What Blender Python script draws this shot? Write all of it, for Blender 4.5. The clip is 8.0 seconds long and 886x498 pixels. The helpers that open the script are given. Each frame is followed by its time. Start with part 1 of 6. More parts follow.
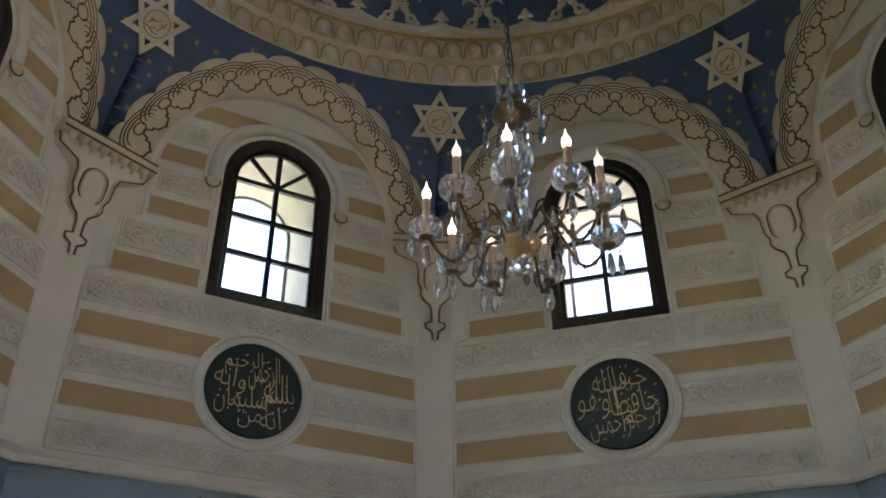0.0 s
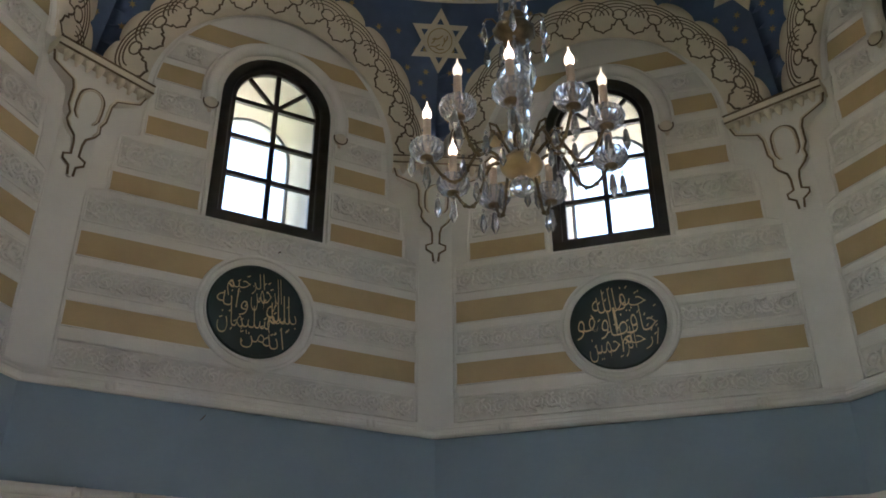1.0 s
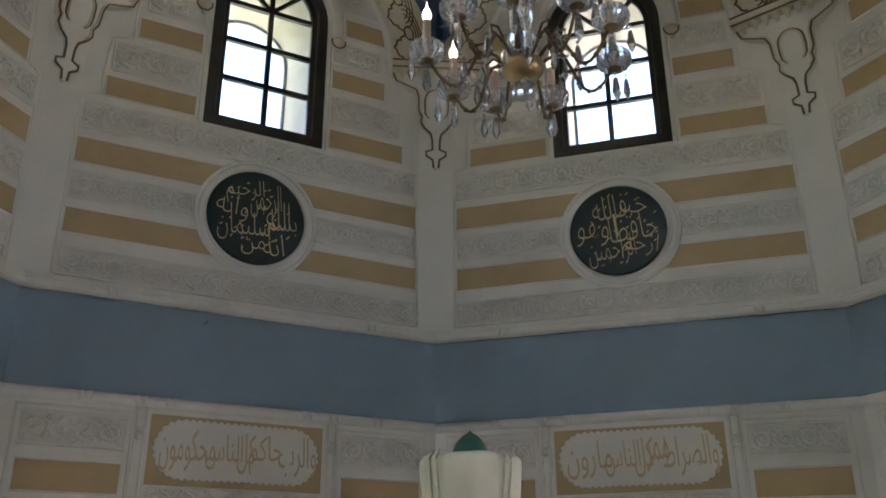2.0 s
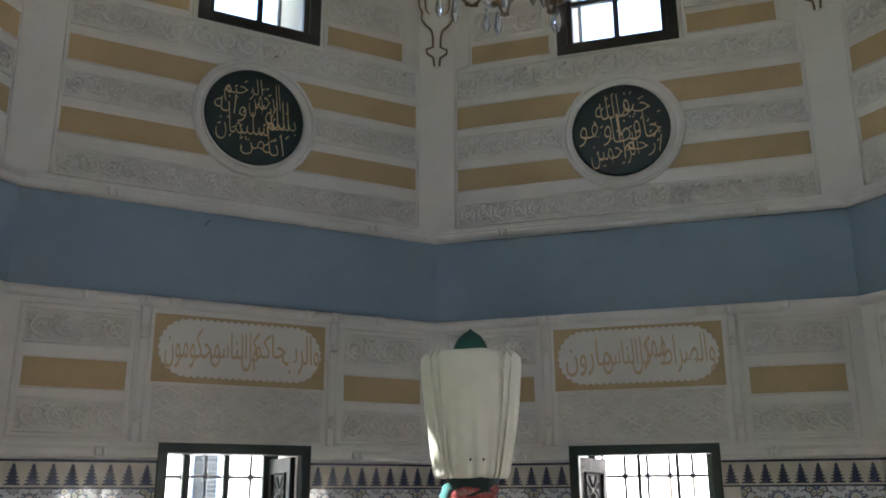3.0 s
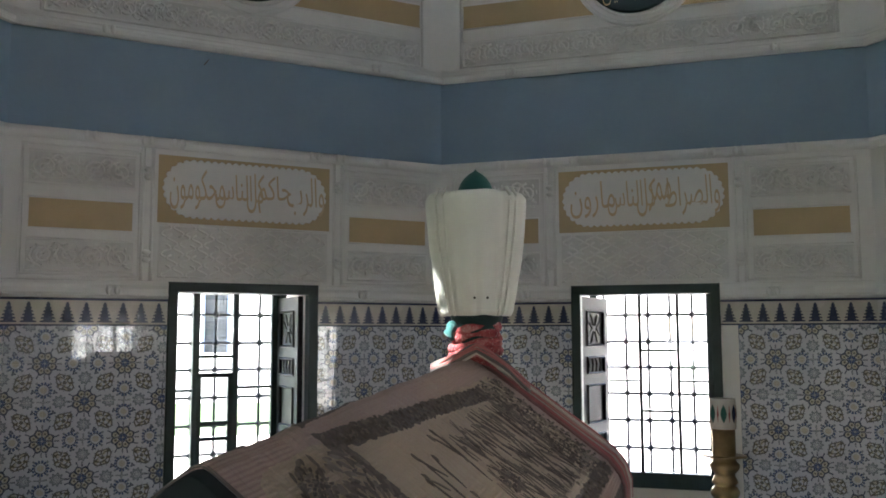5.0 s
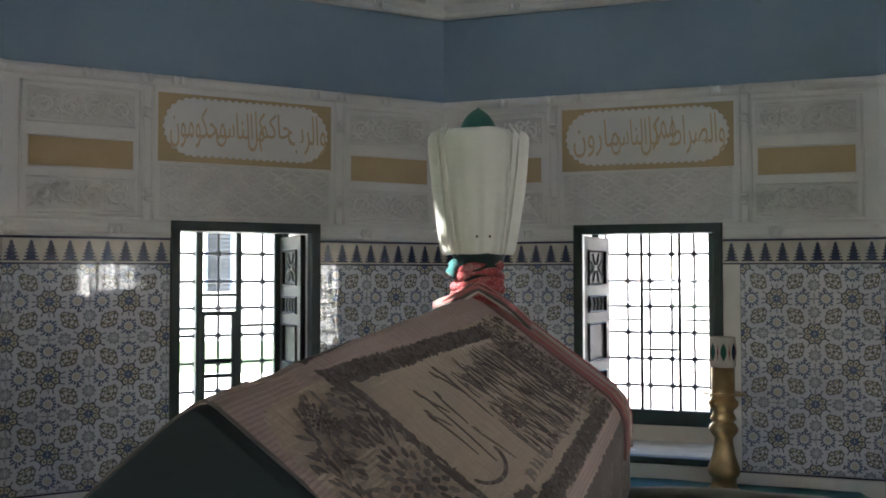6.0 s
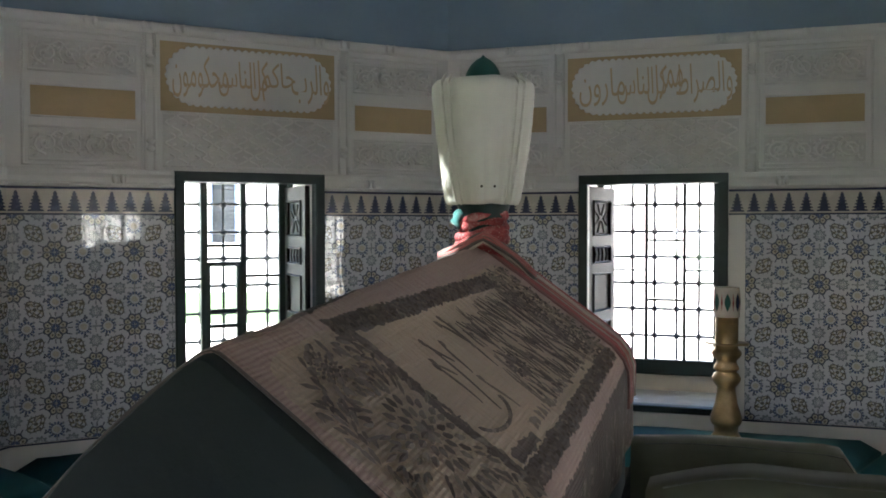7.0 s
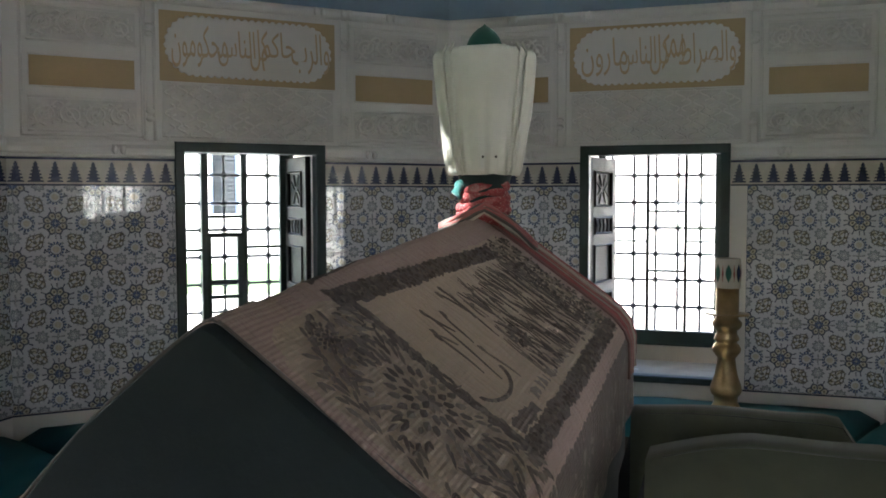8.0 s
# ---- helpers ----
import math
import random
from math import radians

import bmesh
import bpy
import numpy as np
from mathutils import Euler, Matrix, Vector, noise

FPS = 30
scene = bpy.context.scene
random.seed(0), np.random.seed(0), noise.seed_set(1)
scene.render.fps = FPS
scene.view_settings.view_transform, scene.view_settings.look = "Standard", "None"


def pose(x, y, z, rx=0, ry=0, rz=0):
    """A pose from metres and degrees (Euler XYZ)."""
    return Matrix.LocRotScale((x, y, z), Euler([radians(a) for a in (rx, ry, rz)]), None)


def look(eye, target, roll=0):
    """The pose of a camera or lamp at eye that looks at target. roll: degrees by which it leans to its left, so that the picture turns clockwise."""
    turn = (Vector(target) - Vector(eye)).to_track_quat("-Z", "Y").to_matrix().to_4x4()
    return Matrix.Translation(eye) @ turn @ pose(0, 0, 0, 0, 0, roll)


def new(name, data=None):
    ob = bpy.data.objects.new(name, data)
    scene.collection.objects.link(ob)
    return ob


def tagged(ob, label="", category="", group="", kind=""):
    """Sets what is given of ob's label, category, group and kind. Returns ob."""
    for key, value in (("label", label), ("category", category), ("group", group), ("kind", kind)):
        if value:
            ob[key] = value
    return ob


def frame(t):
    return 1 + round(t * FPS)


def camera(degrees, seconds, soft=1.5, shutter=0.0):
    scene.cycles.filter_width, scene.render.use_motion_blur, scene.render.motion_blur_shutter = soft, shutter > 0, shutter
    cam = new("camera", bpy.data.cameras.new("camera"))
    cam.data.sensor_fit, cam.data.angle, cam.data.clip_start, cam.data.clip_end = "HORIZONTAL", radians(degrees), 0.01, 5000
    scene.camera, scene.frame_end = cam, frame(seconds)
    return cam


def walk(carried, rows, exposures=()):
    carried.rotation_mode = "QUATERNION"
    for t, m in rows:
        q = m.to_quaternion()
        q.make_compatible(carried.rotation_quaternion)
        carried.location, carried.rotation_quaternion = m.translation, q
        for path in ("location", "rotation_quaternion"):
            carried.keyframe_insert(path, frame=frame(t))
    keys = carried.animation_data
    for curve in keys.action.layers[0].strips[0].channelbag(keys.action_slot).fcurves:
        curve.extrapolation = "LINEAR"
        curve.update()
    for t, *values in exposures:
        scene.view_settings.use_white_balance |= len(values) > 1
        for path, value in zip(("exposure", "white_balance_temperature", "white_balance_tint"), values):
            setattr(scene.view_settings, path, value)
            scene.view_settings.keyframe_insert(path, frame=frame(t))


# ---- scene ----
# ---------------------------------------------------------------- camera
cam = camera(53.02, 8.0, soft=1.7)
ROWS = [
    (0.0, -0.5129, -2.5398, 1.7445, 32.942, 0.293, -5.360),
    (0.5, -0.5125, -2.5349, 1.7450, 30.995, 0.243, -5.358),
    (1.0, -0.5117, -2.5273, 1.7455, 27.957, 0.281, -5.312),
    (1.5, -0.5111, -2.5199, 1.7455, 25.051, 0.282, -5.310),
    (3.0, -0.5089, -2.4963, 1.7432, 15.660, 0.262, -5.243),
    (3.5, -0.5084, -2.4891, 1.7417, 12.754, 0.220, -5.228),
    (4.0, -0.5079, -2.4828, 1.7400, 10.191, 0.208, -5.158),
    (4.5, -0.5076, -2.4775, 1.7384, 8.000, 0.167, -5.070),
    (5.0, -0.5072, -2.4718, 1.7364, 5.612, 0.153, -4.959),
    (6.5, -0.5066, -2.4590, 1.7309, 0.124, 0.065, -4.703),
    (7.0, -0.5064, -2.4554, 1.7291, -1.425, 0.098, -4.531),
    (7.5, -0.5063, -2.4525, 1.7276, -2.749, 0.072, -4.476),
    (8.0, -0.5062, -2.4513, 1.7269, -3.273, 0.095, -4.466),
]
EXPOSURE = 4.12
walk(cam, [(t, pose(x, y, z, 90 + pitch, roll, yaw)) for t, x, y, z, pitch, roll, yaw in ROWS], [(0.0, EXPOSURE + 0.22, 6400, 20), (1.5, EXPOSURE + 0.2, 6270, 18), (4.0, EXPOSURE + 0.22, 5930, 17), (6.5, EXPOSURE + 0.14, 5920, 15), (8.0, EXPOSURE + 0.05, 5920, 14)])

# ---------------------------------------------------------------- world and sun
SUN_FROM = Vector((-0.5745, -0.4335, 0.695)).normalized()
world = bpy.data.worlds.new("world")
scene.world = world
world.use_nodes = True
wn = world.node_tree
sky = wn.nodes.new("ShaderNodeTexSky")
sky.sky_type = "NISHITA"
sky.sun_disc = False
sky.sun_elevation = math.asin(SUN_FROM.z)
sky.sun_rotation = math.atan2(SUN_FROM.x, SUN_FROM.y)
sky.dust_density = 2.5
wn.links.new(sky.outputs[0], wn.nodes["Background"].inputs[0])
wn.nodes["Background"].inputs[1].default_value = 0.12
sun = new("sun", bpy.data.lights.new("sun", "SUN"))
sun.data.energy, sun.data.angle, sun.data.color = 3.0, radians(0.5), (1.0, 0.95, 0.87)
sun.matrix_world = look(SUN_FROM * 20, (0, 0, 0))

# ---------------------------------------------------------------- materials


class Nodes:
    """Small helper to write node materials."""

    def __init__(self, name):
        self.mat = bpy.data.materials.new(name)
        self.mat.use_nodes = True
        self.tree = self.mat.node_tree
        self.bsdf = self.tree.nodes["Principled BSDF"]

    def add(self, kind, **sets):
        n = self.tree.nodes.new(kind)
        for key, value in sets.items():
            setattr(n, key, value)
        return n

    def link(self, a, b):
        self.tree.links.new(a, b)

    def put(self, socket, value):
        if isinstance(value, bpy.types.NodeSocket):
            self.link(value, socket)
        else:
            socket.default_value = value

    def math(self, op, a, b=0.0, c=0.0, clamp=False):
        n = self.add("ShaderNodeMath", operation=op, use_clamp=clamp)
        for i, v in enumerate((a, b, c)):
            self.put(n.inputs[i], v)
        return n.outputs[0]

    def coords(self, kind="Object"):
        return self.add("ShaderNodeTexCoord").outputs[kind]

    def noise(self, scale, detail=4.0, rough=0.55, vec=None, stretch=None, distort=0.0):
        n = self.add("ShaderNodeTexNoise")
        n.inputs["Scale"].default_value, n.inputs["Detail"].default_value, n.inputs["Roughness"].default_value = scale, detail, rough
        n.inputs["Distortion"].default_value = distort
        vec = vec or self.coords()
        if stretch:
            m = self.add("ShaderNodeMapping")
            m.inputs["Scale"].default_value = stretch
            self.link(vec, m.inputs[0])
            vec = m.outputs[0]
        self.link(vec, n.inputs["Vector"])
        return n.outputs[0]

    def ramp(self, fac, stops):
        n = self.add("ShaderNodeValToRGB")
        while len(n.color_ramp.elements) < len(stops):
            n.color_ramp.elements.new(0.5)
        for e, (p, c) in zip(n.color_ramp.elements, stops):
            e.position, e.color = p, (*c, 1)
        self.put(n.inputs[0], fac)
        return n.outputs[0]

    def mix(self, fac, a, b, blend="MIX"):
        n = self.add("ShaderNodeMix", data_type="RGBA", blend_type=blend)
        self.put(n.inputs[0], fac)
        for sock, v in ((n.inputs[6], a), (n.inputs[7], b)):
            self.put(sock, (*v, 1) if isinstance(v, tuple) and len(v) == 3 else v)
        return n.outputs[2]

    def bump(self, height, strength=0.3, dist=0.01, normal=None):
        n = self.add("ShaderNodeBump")
        n.inputs["Strength"].default_value, n.inputs["Distance"].default_value = strength, dist
        self.link(height, n.inputs["Height"])
        if normal:
            self.link(normal, n.inputs["Normal"])
        return n.outputs[0]

    def done(self, color=None, rough=None, metal=None, normal=None, coat=None, **more):
        b = self.bsdf.inputs
        for key, v in (("Base Color", color), ("Roughness", rough), ("Metallic", metal), ("Normal", normal), ("Coat Weight", coat)):
            if v is not None:
                self.put(b[key], (*v, 1) if isinstance(v, tuple) and len(v) == 3 else v)
        for key, v in more.items():
            self.put(b[key.replace("_", " ")], v)
        return self.mat


def simple(name, base, rough=0.7, metal=0.0, vary=0.12, scale=6.0, fine=60.0, bump=0.15, dist=0.004, **more):
    """A surface with stains at a large scale and grain at a small one."""
    m = Nodes(name)
    big, small = m.noise(scale), m.noise(fine, 3.0)
    dark, light = tuple(c * (1 - vary) for c in base), tuple(min(1, c * (1 + vary)) for c in base)
    col = m.ramp(big, [(0.3, dark), (0.7, light)])
    col = m.mix(m.math("MULTIPLY", small, 0.35), col, tuple(c * (1 - 1.6 * vary) for c in base))
    rr = m.math("ADD", m.math("MULTIPLY", big, 0.2), rough - 0.1)
    return m.done(col, rr, metal, m.bump(small, bump, dist), **more)


PLASTER = simple("plaster", (0.77, 0.73, 0.67), 0.85, vary=0.07, scale=2.2, fine=45, bump=0.25, dist=0.004)
# Vines lighter, ground darker than the wall: relief shading put into the colour.
RELIEF = simple("relief_plaster", (0.79, 0.75, 0.69), 0.85, vary=0.08, scale=5, fine=70, bump=0.3, dist=0.004)
SHADEGROUND = simple("shade_toned_plaster", (0.70, 0.66, 0.60), 0.9, vary=0.1, scale=9, fine=60, bump=0.4, dist=0.004)
OCHRE = simple("ochre_paint", (0.54, 0.395, 0.22), 0.85, vary=0.09, scale=3, fine=50, bump=0.2)
PALEOCHRE = simple("pale_ochre_paint", (0.62, 0.46, 0.28), 0.85, vary=0.09, scale=9, fine=50, bump=0.2)
BLUE = simple("blue_wall_paint", (0.255, 0.338, 0.405), 0.8, vary=0.09, scale=1.6, fine=30, bump=0.2)
DOMEBLUE = simple("deep_blue_paint", (0.082, 0.122, 0.215), 0.8, vary=0.2, scale=4, fine=40, bump=0.2)
CREAM = simple("cream_paint", (0.7, 0.61, 0.48), 0.8, vary=0.1, scale=4, fine=50, bump=0.2)
BROWNLINE = simple("brown_line_paint", (0.125, 0.078, 0.045), 0.6, vary=0.25, scale=14)
CORBELLINE = simple("worn_brown_moulding_paint", (0.19, 0.125, 0.072), 0.6, vary=0.3, scale=14)
GILT = simple("worn_gilding", (0.62, 0.43, 0.16), 0.42, 0.85, vary=0.3, scale=20)
STARGOLD = simple("dull_gold_paint", (0.42, 0.3, 0.13), 0.6, 0.2, vary=0.2, scale=20)
DARKWOOD = simple("dark_window_wood", (0.035, 0.027, 0.022), 0.45, vary=0.3, scale=12, fine=90)
GREENWOOD = simple("dark_green_painted_wood", (0.022, 0.04, 0.035), 0.4, vary=0.25, scale=12, fine=90)
SHUTTER = simple("dark_shutter_wood", (0.024, 0.019, 0.018), 0.5, vary=0.25, scale=12, fine=90, Specular_IOR_Level=0.3)
IRON = simple("painted_iron", (0.07, 0.075, 0.08), 0.5, 0.3, vary=0.25, scale=25)
BOARD = simple("black_green_board", (0.012, 0.026, 0.022), 0.45, vary=0.3, scale=8)
GOLDTEXT = simple("gold_leaf", (0.8, 0.6, 0.33), 0.5, 0.2, vary=0.2, scale=20)
SILLTILE = simple("glazed_sill_tile", (0.7, 0.67, 0.58), 0.24, vary=0.1, scale=6, bump=0.05)
STONE = simple("pale_sill_stone", (0.7, 0.67, 0.6), 0.55, vary=0.15, scale=6)
BRASS = simple("aged_brass", (0.44, 0.31, 0.16), 0.36, 0.95, vary=0.25, scale=14, bump=0.05)
BRONZE = simple("dark_chandelier_bronze", (0.17, 0.12, 0.065), 0.4, 0.9, vary=0.35, scale=40, bump=0.1)
SLEEVE = simple("candle_sleeve", (0.5, 0.36, 0.25), 0.6, vary=0.15, scale=60)
STRIPBLUE = simple("dark_blue_glaze", (0.035, 0.042, 0.085), 0.25, vary=0.25, scale=20, bump=0.05)
STRIPCREAM = simple("cream_glaze", (0.56, 0.5, 0.42), 0.25, vary=0.08, scale=10, bump=0.05)
CHAIN = simple("dark_cable", (0.04, 0.05, 0.08), 0.6, vary=0.2)
TEAL = simple("teal_cushion_cloth", (0.012, 0.1, 0.115), 0.9, vary=0.2, scale=5, fine=160, bump=0.3, dist=0.002)
PAVING = simple("outdoor_paving", (0.68, 0.64, 0.58), 0.8, vary=0.2, scale=1.5)
FACADE = simple("sunlit_facade", (0.78, 0.75, 0.69), 0.85, vary=0.08, scale=1.5)
# Cream darkened in its colour to hold back daylight on the window reveals.
REVEAL = simple("shade_toned_reveal_paint", (0.5, 0.45, 0.375), 0.85, vary=0.12, scale=4, fine=50, bump=0.2)
FLOORCARPET = simple("pale_carpet", (0.5, 0.44, 0.36), 0.95, vary=0.3, scale=6, fine=140, bump=0.4)
GRASS = simple("lawn", (0.07, 0.13, 0.035), 0.9, vary=0.35, scale=8, fine=60, bump=0.6, dist=0.03)


def cloth(name, base, weave=500.0, vary=0.18, rough=0.92, sheen=0.15):
    m = Nodes(name)
    big, fold = m.noise(4.0), m.noise(14.0, 5.0)
    w = m.noise(weave, 1.0)
    col = m.ramp(m.math("ADD", m.math("MULTIPLY", big, 0.6), m.math("MULTIPLY", fold, 0.4)),
                 [(0.3, tuple(c * (1 - vary) for c in base)), (0.7, tuple(c * (1 + vary) for c in base))])
    nrm = m.bump(w, 0.25, 0.001, m.bump(fold, 0.15, 0.02))
    return m.done(col, rough, 0.0, nrm, Sheen_Weight=sheen)


GREENCLOTH = cloth("dark_green_felt", (0.0055, 0.0105, 0.0105), sheen=0.02)
OLIVECLOTH = cloth("olive_green_felt", (0.062, 0.064, 0.038), sheen=0.02)
WHITECLOTH = cloth("off_white_cotton", (0.68, 0.65, 0.56), vary=0.06)
CAPCLOTH = cloth("green_cap_felt", (0.02, 0.1, 0.075))
TIECLOTH = cloth("dark_green_band_cloth", (0.006, 0.022, 0.02))


def red_scarf():
    m = Nodes("red_woven_scarf")
    n, v = m.noise(26.0, 4.0), m.noise(70.0, 3.0, stretch=(1, 1, 3))
    spots = m.noise(110.0, 2.0)
    col = m.ramp(n, [(0.35, (0.19, 0.022, 0.028)), (0.55, (0.32, 0.055, 0.055)), (0.72, (0.42, 0.2, 0.18))])
    col = m.mix(m.math("MULTIPLY", m.math("GREATER_THAN", spots, 0.6), 0.55), col, (0.5, 0.36, 0.32))
    return m.done(m.mix(m.math("MULTIPLY", v, 0.4), col, (0.1, 0.015, 0.015)), 0.9, 0.0, m.bump(v, 0.5, 0.01))


REDSCARF = red_scarf()


def fringe_mat():
    m = Nodes("red_and_grey_cord")
    info = m.add("ShaderNodeNewGeometry")
    col = m.ramp(info.outputs["Random Per Island"], [(0.0, (0.2, 0.05, 0.052)), (0.3, (0.3, 0.11, 0.1)), (0.55, (0.42, 0.35, 0.29)), (0.75, (0.1, 0.082, 0.072)), (1.0, (0.27, 0.1, 0.092))])
    return m.done(col, 0.9, 0.0, m.bump(m.noise(300.0), 0.4, 0.002))


FRINGE = fringe_mat()
CORDS = [cloth("dark_brown_cord", (0.09, 0.072, 0.062)), cloth("faded_red_cord", (0.3, 0.1, 0.09)), cloth("cream_cord", (0.4, 0.33, 0.27))]


def crystal_mat():
    """Cut glass: clear, with the milky sparkle of its many facets."""
    m = Nodes("cut_crystal")
    m.done((1, 1, 1), 0.05, 0.0, None, Transmission_Weight=1.0, IOR=1.5)
    milky, both = m.add("ShaderNodeBsdfTranslucent"), m.add("ShaderNodeMixShader")
    milky.inputs[0].default_value = (0.92, 0.91, 0.9, 1)
    m.put(both.inputs[0], m.math("MULTIPLY", m.noise(120.0, 2.0), 0.38))
    m.link(m.bsdf.outputs[0], both.inputs[1])
    m.link(milky.outputs[0], both.inputs[2])
    m.link(both.outputs[0], m.tree.nodes["Material Output"].inputs[0])
    return m.mat


CRYSTAL = crystal_mat()


def pane_mat():
    m = Nodes("window_glass")
    clear, shine, both = m.add("ShaderNodeBsdfTransparent"), m.add("ShaderNodeBsdfGlossy"), m.add("ShaderNodeMixShader")
    clear.inputs[0].default_value = (0.95, 0.97, 0.96, 1)
    m.put(shine.inputs["Roughness"], m.math("MULTIPLY", m.noise(7.0), 0.06))
    both.inputs[0].default_value = 0.06
    m.link(clear.outputs[0], both.inputs[1])
    m.link(shine.outputs[0], both.inputs[2])
    m.link(both.outputs[0], m.tree.nodes["Material Output"].inputs[0])
    return m.mat


PANE = pane_mat()


def bulb_mat(name, strength):
    m = Nodes(name)
    m.bsdf.inputs["Emission Color"].default_value = (1.0, 0.82, 0.55, 1)
    m.bsdf.inputs["Emission Strength"].default_value = strength
    return m.done((0.9, 0.85, 0.75), 0.15)


BULBLIT = bulb_mat("lit_bulb", 0.28)
BULBDIM = bulb_mat("faint_bulb", 0.07)


def tile_mat():
    """Glazed tile painted with rosettes, wreaths and lotus flowers; the drawing repeats every two tiles."""
    m = Nodes("painted_glazed_tile")
    sep = m.add("ShaderNodeSeparateXYZ")
    m.link(m.coords(), sep.inputs[0])
    wob = m.noise(60.0, 2.0)
    w = m.math("MULTIPLY", m.math("SUBTRACT", wob, 0.5), 0.05)
    X = m.math("ADD", m.math("DIVIDE", sep.outputs[0], 0.207), w)
    Y = m.math("ADD", m.math("DIVIDE", sep.outputs[1], 0.207), w)

    def near(px, py):
        dx = m.math("SUBTRACT", m.math("MODULO", m.math("ADD", m.math("SUBTRACT", X, px), 41.0), 2.0), 1.0)
        dy = m.math("SUBTRACT", m.math("MODULO", m.math("ADD", m.math("SUBTRACT", Y, py), 41.0), 2.0), 1.0)
        r = m.math("SQRT", m.math("ADD", m.math("MULTIPLY", dx, dx), m.math("MULTIPLY", dy, dy)))
        return r, m.math("ARCTAN2", dy, dx)

    def lobed(r, a, n, depth, phase=0.0):
        k = m.math("COSINE", m.math("ADD", m.math("MULTIPLY", a, float(n)), phase))
        return m.math("SUBTRACT", r, m.math("MULTIPLY", k, depth))

    def band(v, lo, hi):
        return m.math("MULTIPLY", m.math("GREATER_THAN", v, lo), m.math("LESS_THAN", v, hi))

    def union(items):
        out = items[0]
        for i in items[1:]:
            out = m.math("MAXIMUM", out, i)
        return out

    def both(*items):
        out = items[0]
        for i in items[1:]:
            out = m.math("MULTIPLY", out, i)
        return out

    def wavy(a, n, phase, over):
        return m.math("GREATER_THAN", m.math("COSINE", m.math("ADD", m.math("MULTIPLY", a, float(n)), phase)), over)

    navy, blue, gold, brown, soft = [], [], [], [], []
    # eight-petalled rosettes
    for px, py in ((0, 0), (1, 1)):
        r, a = near(px, py)
        edge = lobed(r, a, 8, 0.026, math.pi)
        gold.append(band(edge, 0.12, 0.27))
        navy += [band(edge, 0.25, 0.30), both(band(r, 0.115, 0.27), wavy(a, 8, 0.0, 0.62)), band(lobed(r, a, 8, 0.012), 0.10, 0.125)]
        brown.append(both(band(edge, 0.15, 0.20), wavy(a, 8, math.pi, 0.55)))
        blue += [band(r, 0.035, 0.10)]
        navy.append(both(band(r, 0.29, 0.42), wavy(a, 4, 0.0, 0.98)))
        navy.append(both(band(r, 0.31, 0.44), wavy(a, 8, math.pi + 0.5, 0.94)))
    # wreaths in pairs
    for px, py in ((1, 0.31), (1, -0.31), (0.31, 1), (-0.31, 1)):
        r, a = near(px, py)
        blue.append(both(band(lobed(r, a, 14, 0.012), 0.14, 0.203), wavy(a, 14, 0.0, -0.6)))
        navy.append(band(r, 0.128, 0.148))
        soft.append(both(band(r, 0.20, 0.265), wavy(a, 4, math.pi, 0.88)))
        gold.append(band(r, 0.0, 0.085))
    # small daisies
    for px, py in ((1.39, 0), (0.61, 0), (0, 1.39), (0, 0.61)):
        r, a = near(px, py)
        soft += [band(lobed(r, a, 9, 0.026), 0.105, 0.16), band(lobed(r, a, 9, 0.02), 0.04, 0.068)]
        soft.append(both(band(r, 0.06, 0.12), wavy(a, 9, 0.0, 0.6)))
    # lotus flowers, pointing away from the rosettes
    for i, (px, py) in enumerate(((0.5, 0.5), (1.5, 0.5), (0.5, 1.5), (1.5, 1.5))):
        r, a = near(px, py)
        tilt = math.pi / 4 if i in (0, 3) else -math.pi / 4
        leaf = lobed(lobed(r, a, 4, 0.022, tilt * 4), a, 2, 0.03, -2 * tilt)
        brown += [band(leaf, 0.19, 0.225), band(lobed(leaf, a, 5, 0.016, 1.0), 0.10, 0.135), band(r, 0.0, 0.05)]
        brown.append(both(band(leaf, 0.13, 0.195), wavy(a, 7, 0.6 * i, 0.4)))
        gold.append(both(band(leaf, 0.045, 0.195), wavy(a, 5, 0.9 * i, 0.1)))
        soft.append(both(band(leaf, 0.225, 0.26), wavy(a, 12, 0.4 * i, 0.8)))
    # little hearts and the thin stems between the flowers
    for px, py in ((0.27, 0.75), (0.75, 0.27), (1.27, 0.25), (1.73, 0.75), (0.27, 1.25), (0.75, 1.73), (1.25, 1.73), (1.73, 1.25)):
        r, a = near(px, py)
        navy.append(band(lobed(r, a, 3, 0.018, 0.8), 0.0, 0.052))
    for axis, other in ((X, Y), (Y, X)):
        line = m.math("ABSOLUTE", m.math("SUBTRACT", m.math("MODULO", m.math("ADD", axis, 40.5), 1.0), 0.5))
        part_ = m.math("ABSOLUTE", m.math("SUBTRACT", m.math("MODULO", m.math("ADD", other, 40.5), 1.0), 0.5))
        soft.append(m.math("MULTIPLY", m.math("LESS_THAN", line, 0.02), m.math("LESS_THAN", part_, 0.16)))
    info = m.add("ShaderNodeObjectInfo")
    base = m.ramp(m.math("ADD", m.math("MULTIPLY", m.noise(5.0), 0.6), m.math("MULTIPLY", info.outputs["Random"], 0.4)),
                  [(0.25, (0.57, 0.572, 0.595)), (0.75, (0.675, 0.67, 0.675))])
    fade = m.math("ADD", m.math("MULTIPLY", wob, 0.5), 0.6, clamp=True)
    col = m.mix(m.math("MULTIPLY", union(gold), 0.5), base, (0.46, 0.37, 0.17))
    col = m.mix(m.math("MULTIPLY", union(soft), 0.75), col, (0.13, 0.15, 0.17))
    col = m.mix(m.math("MULTIPLY", union(brown), 0.85), col, (0.095, 0.08, 0.055))
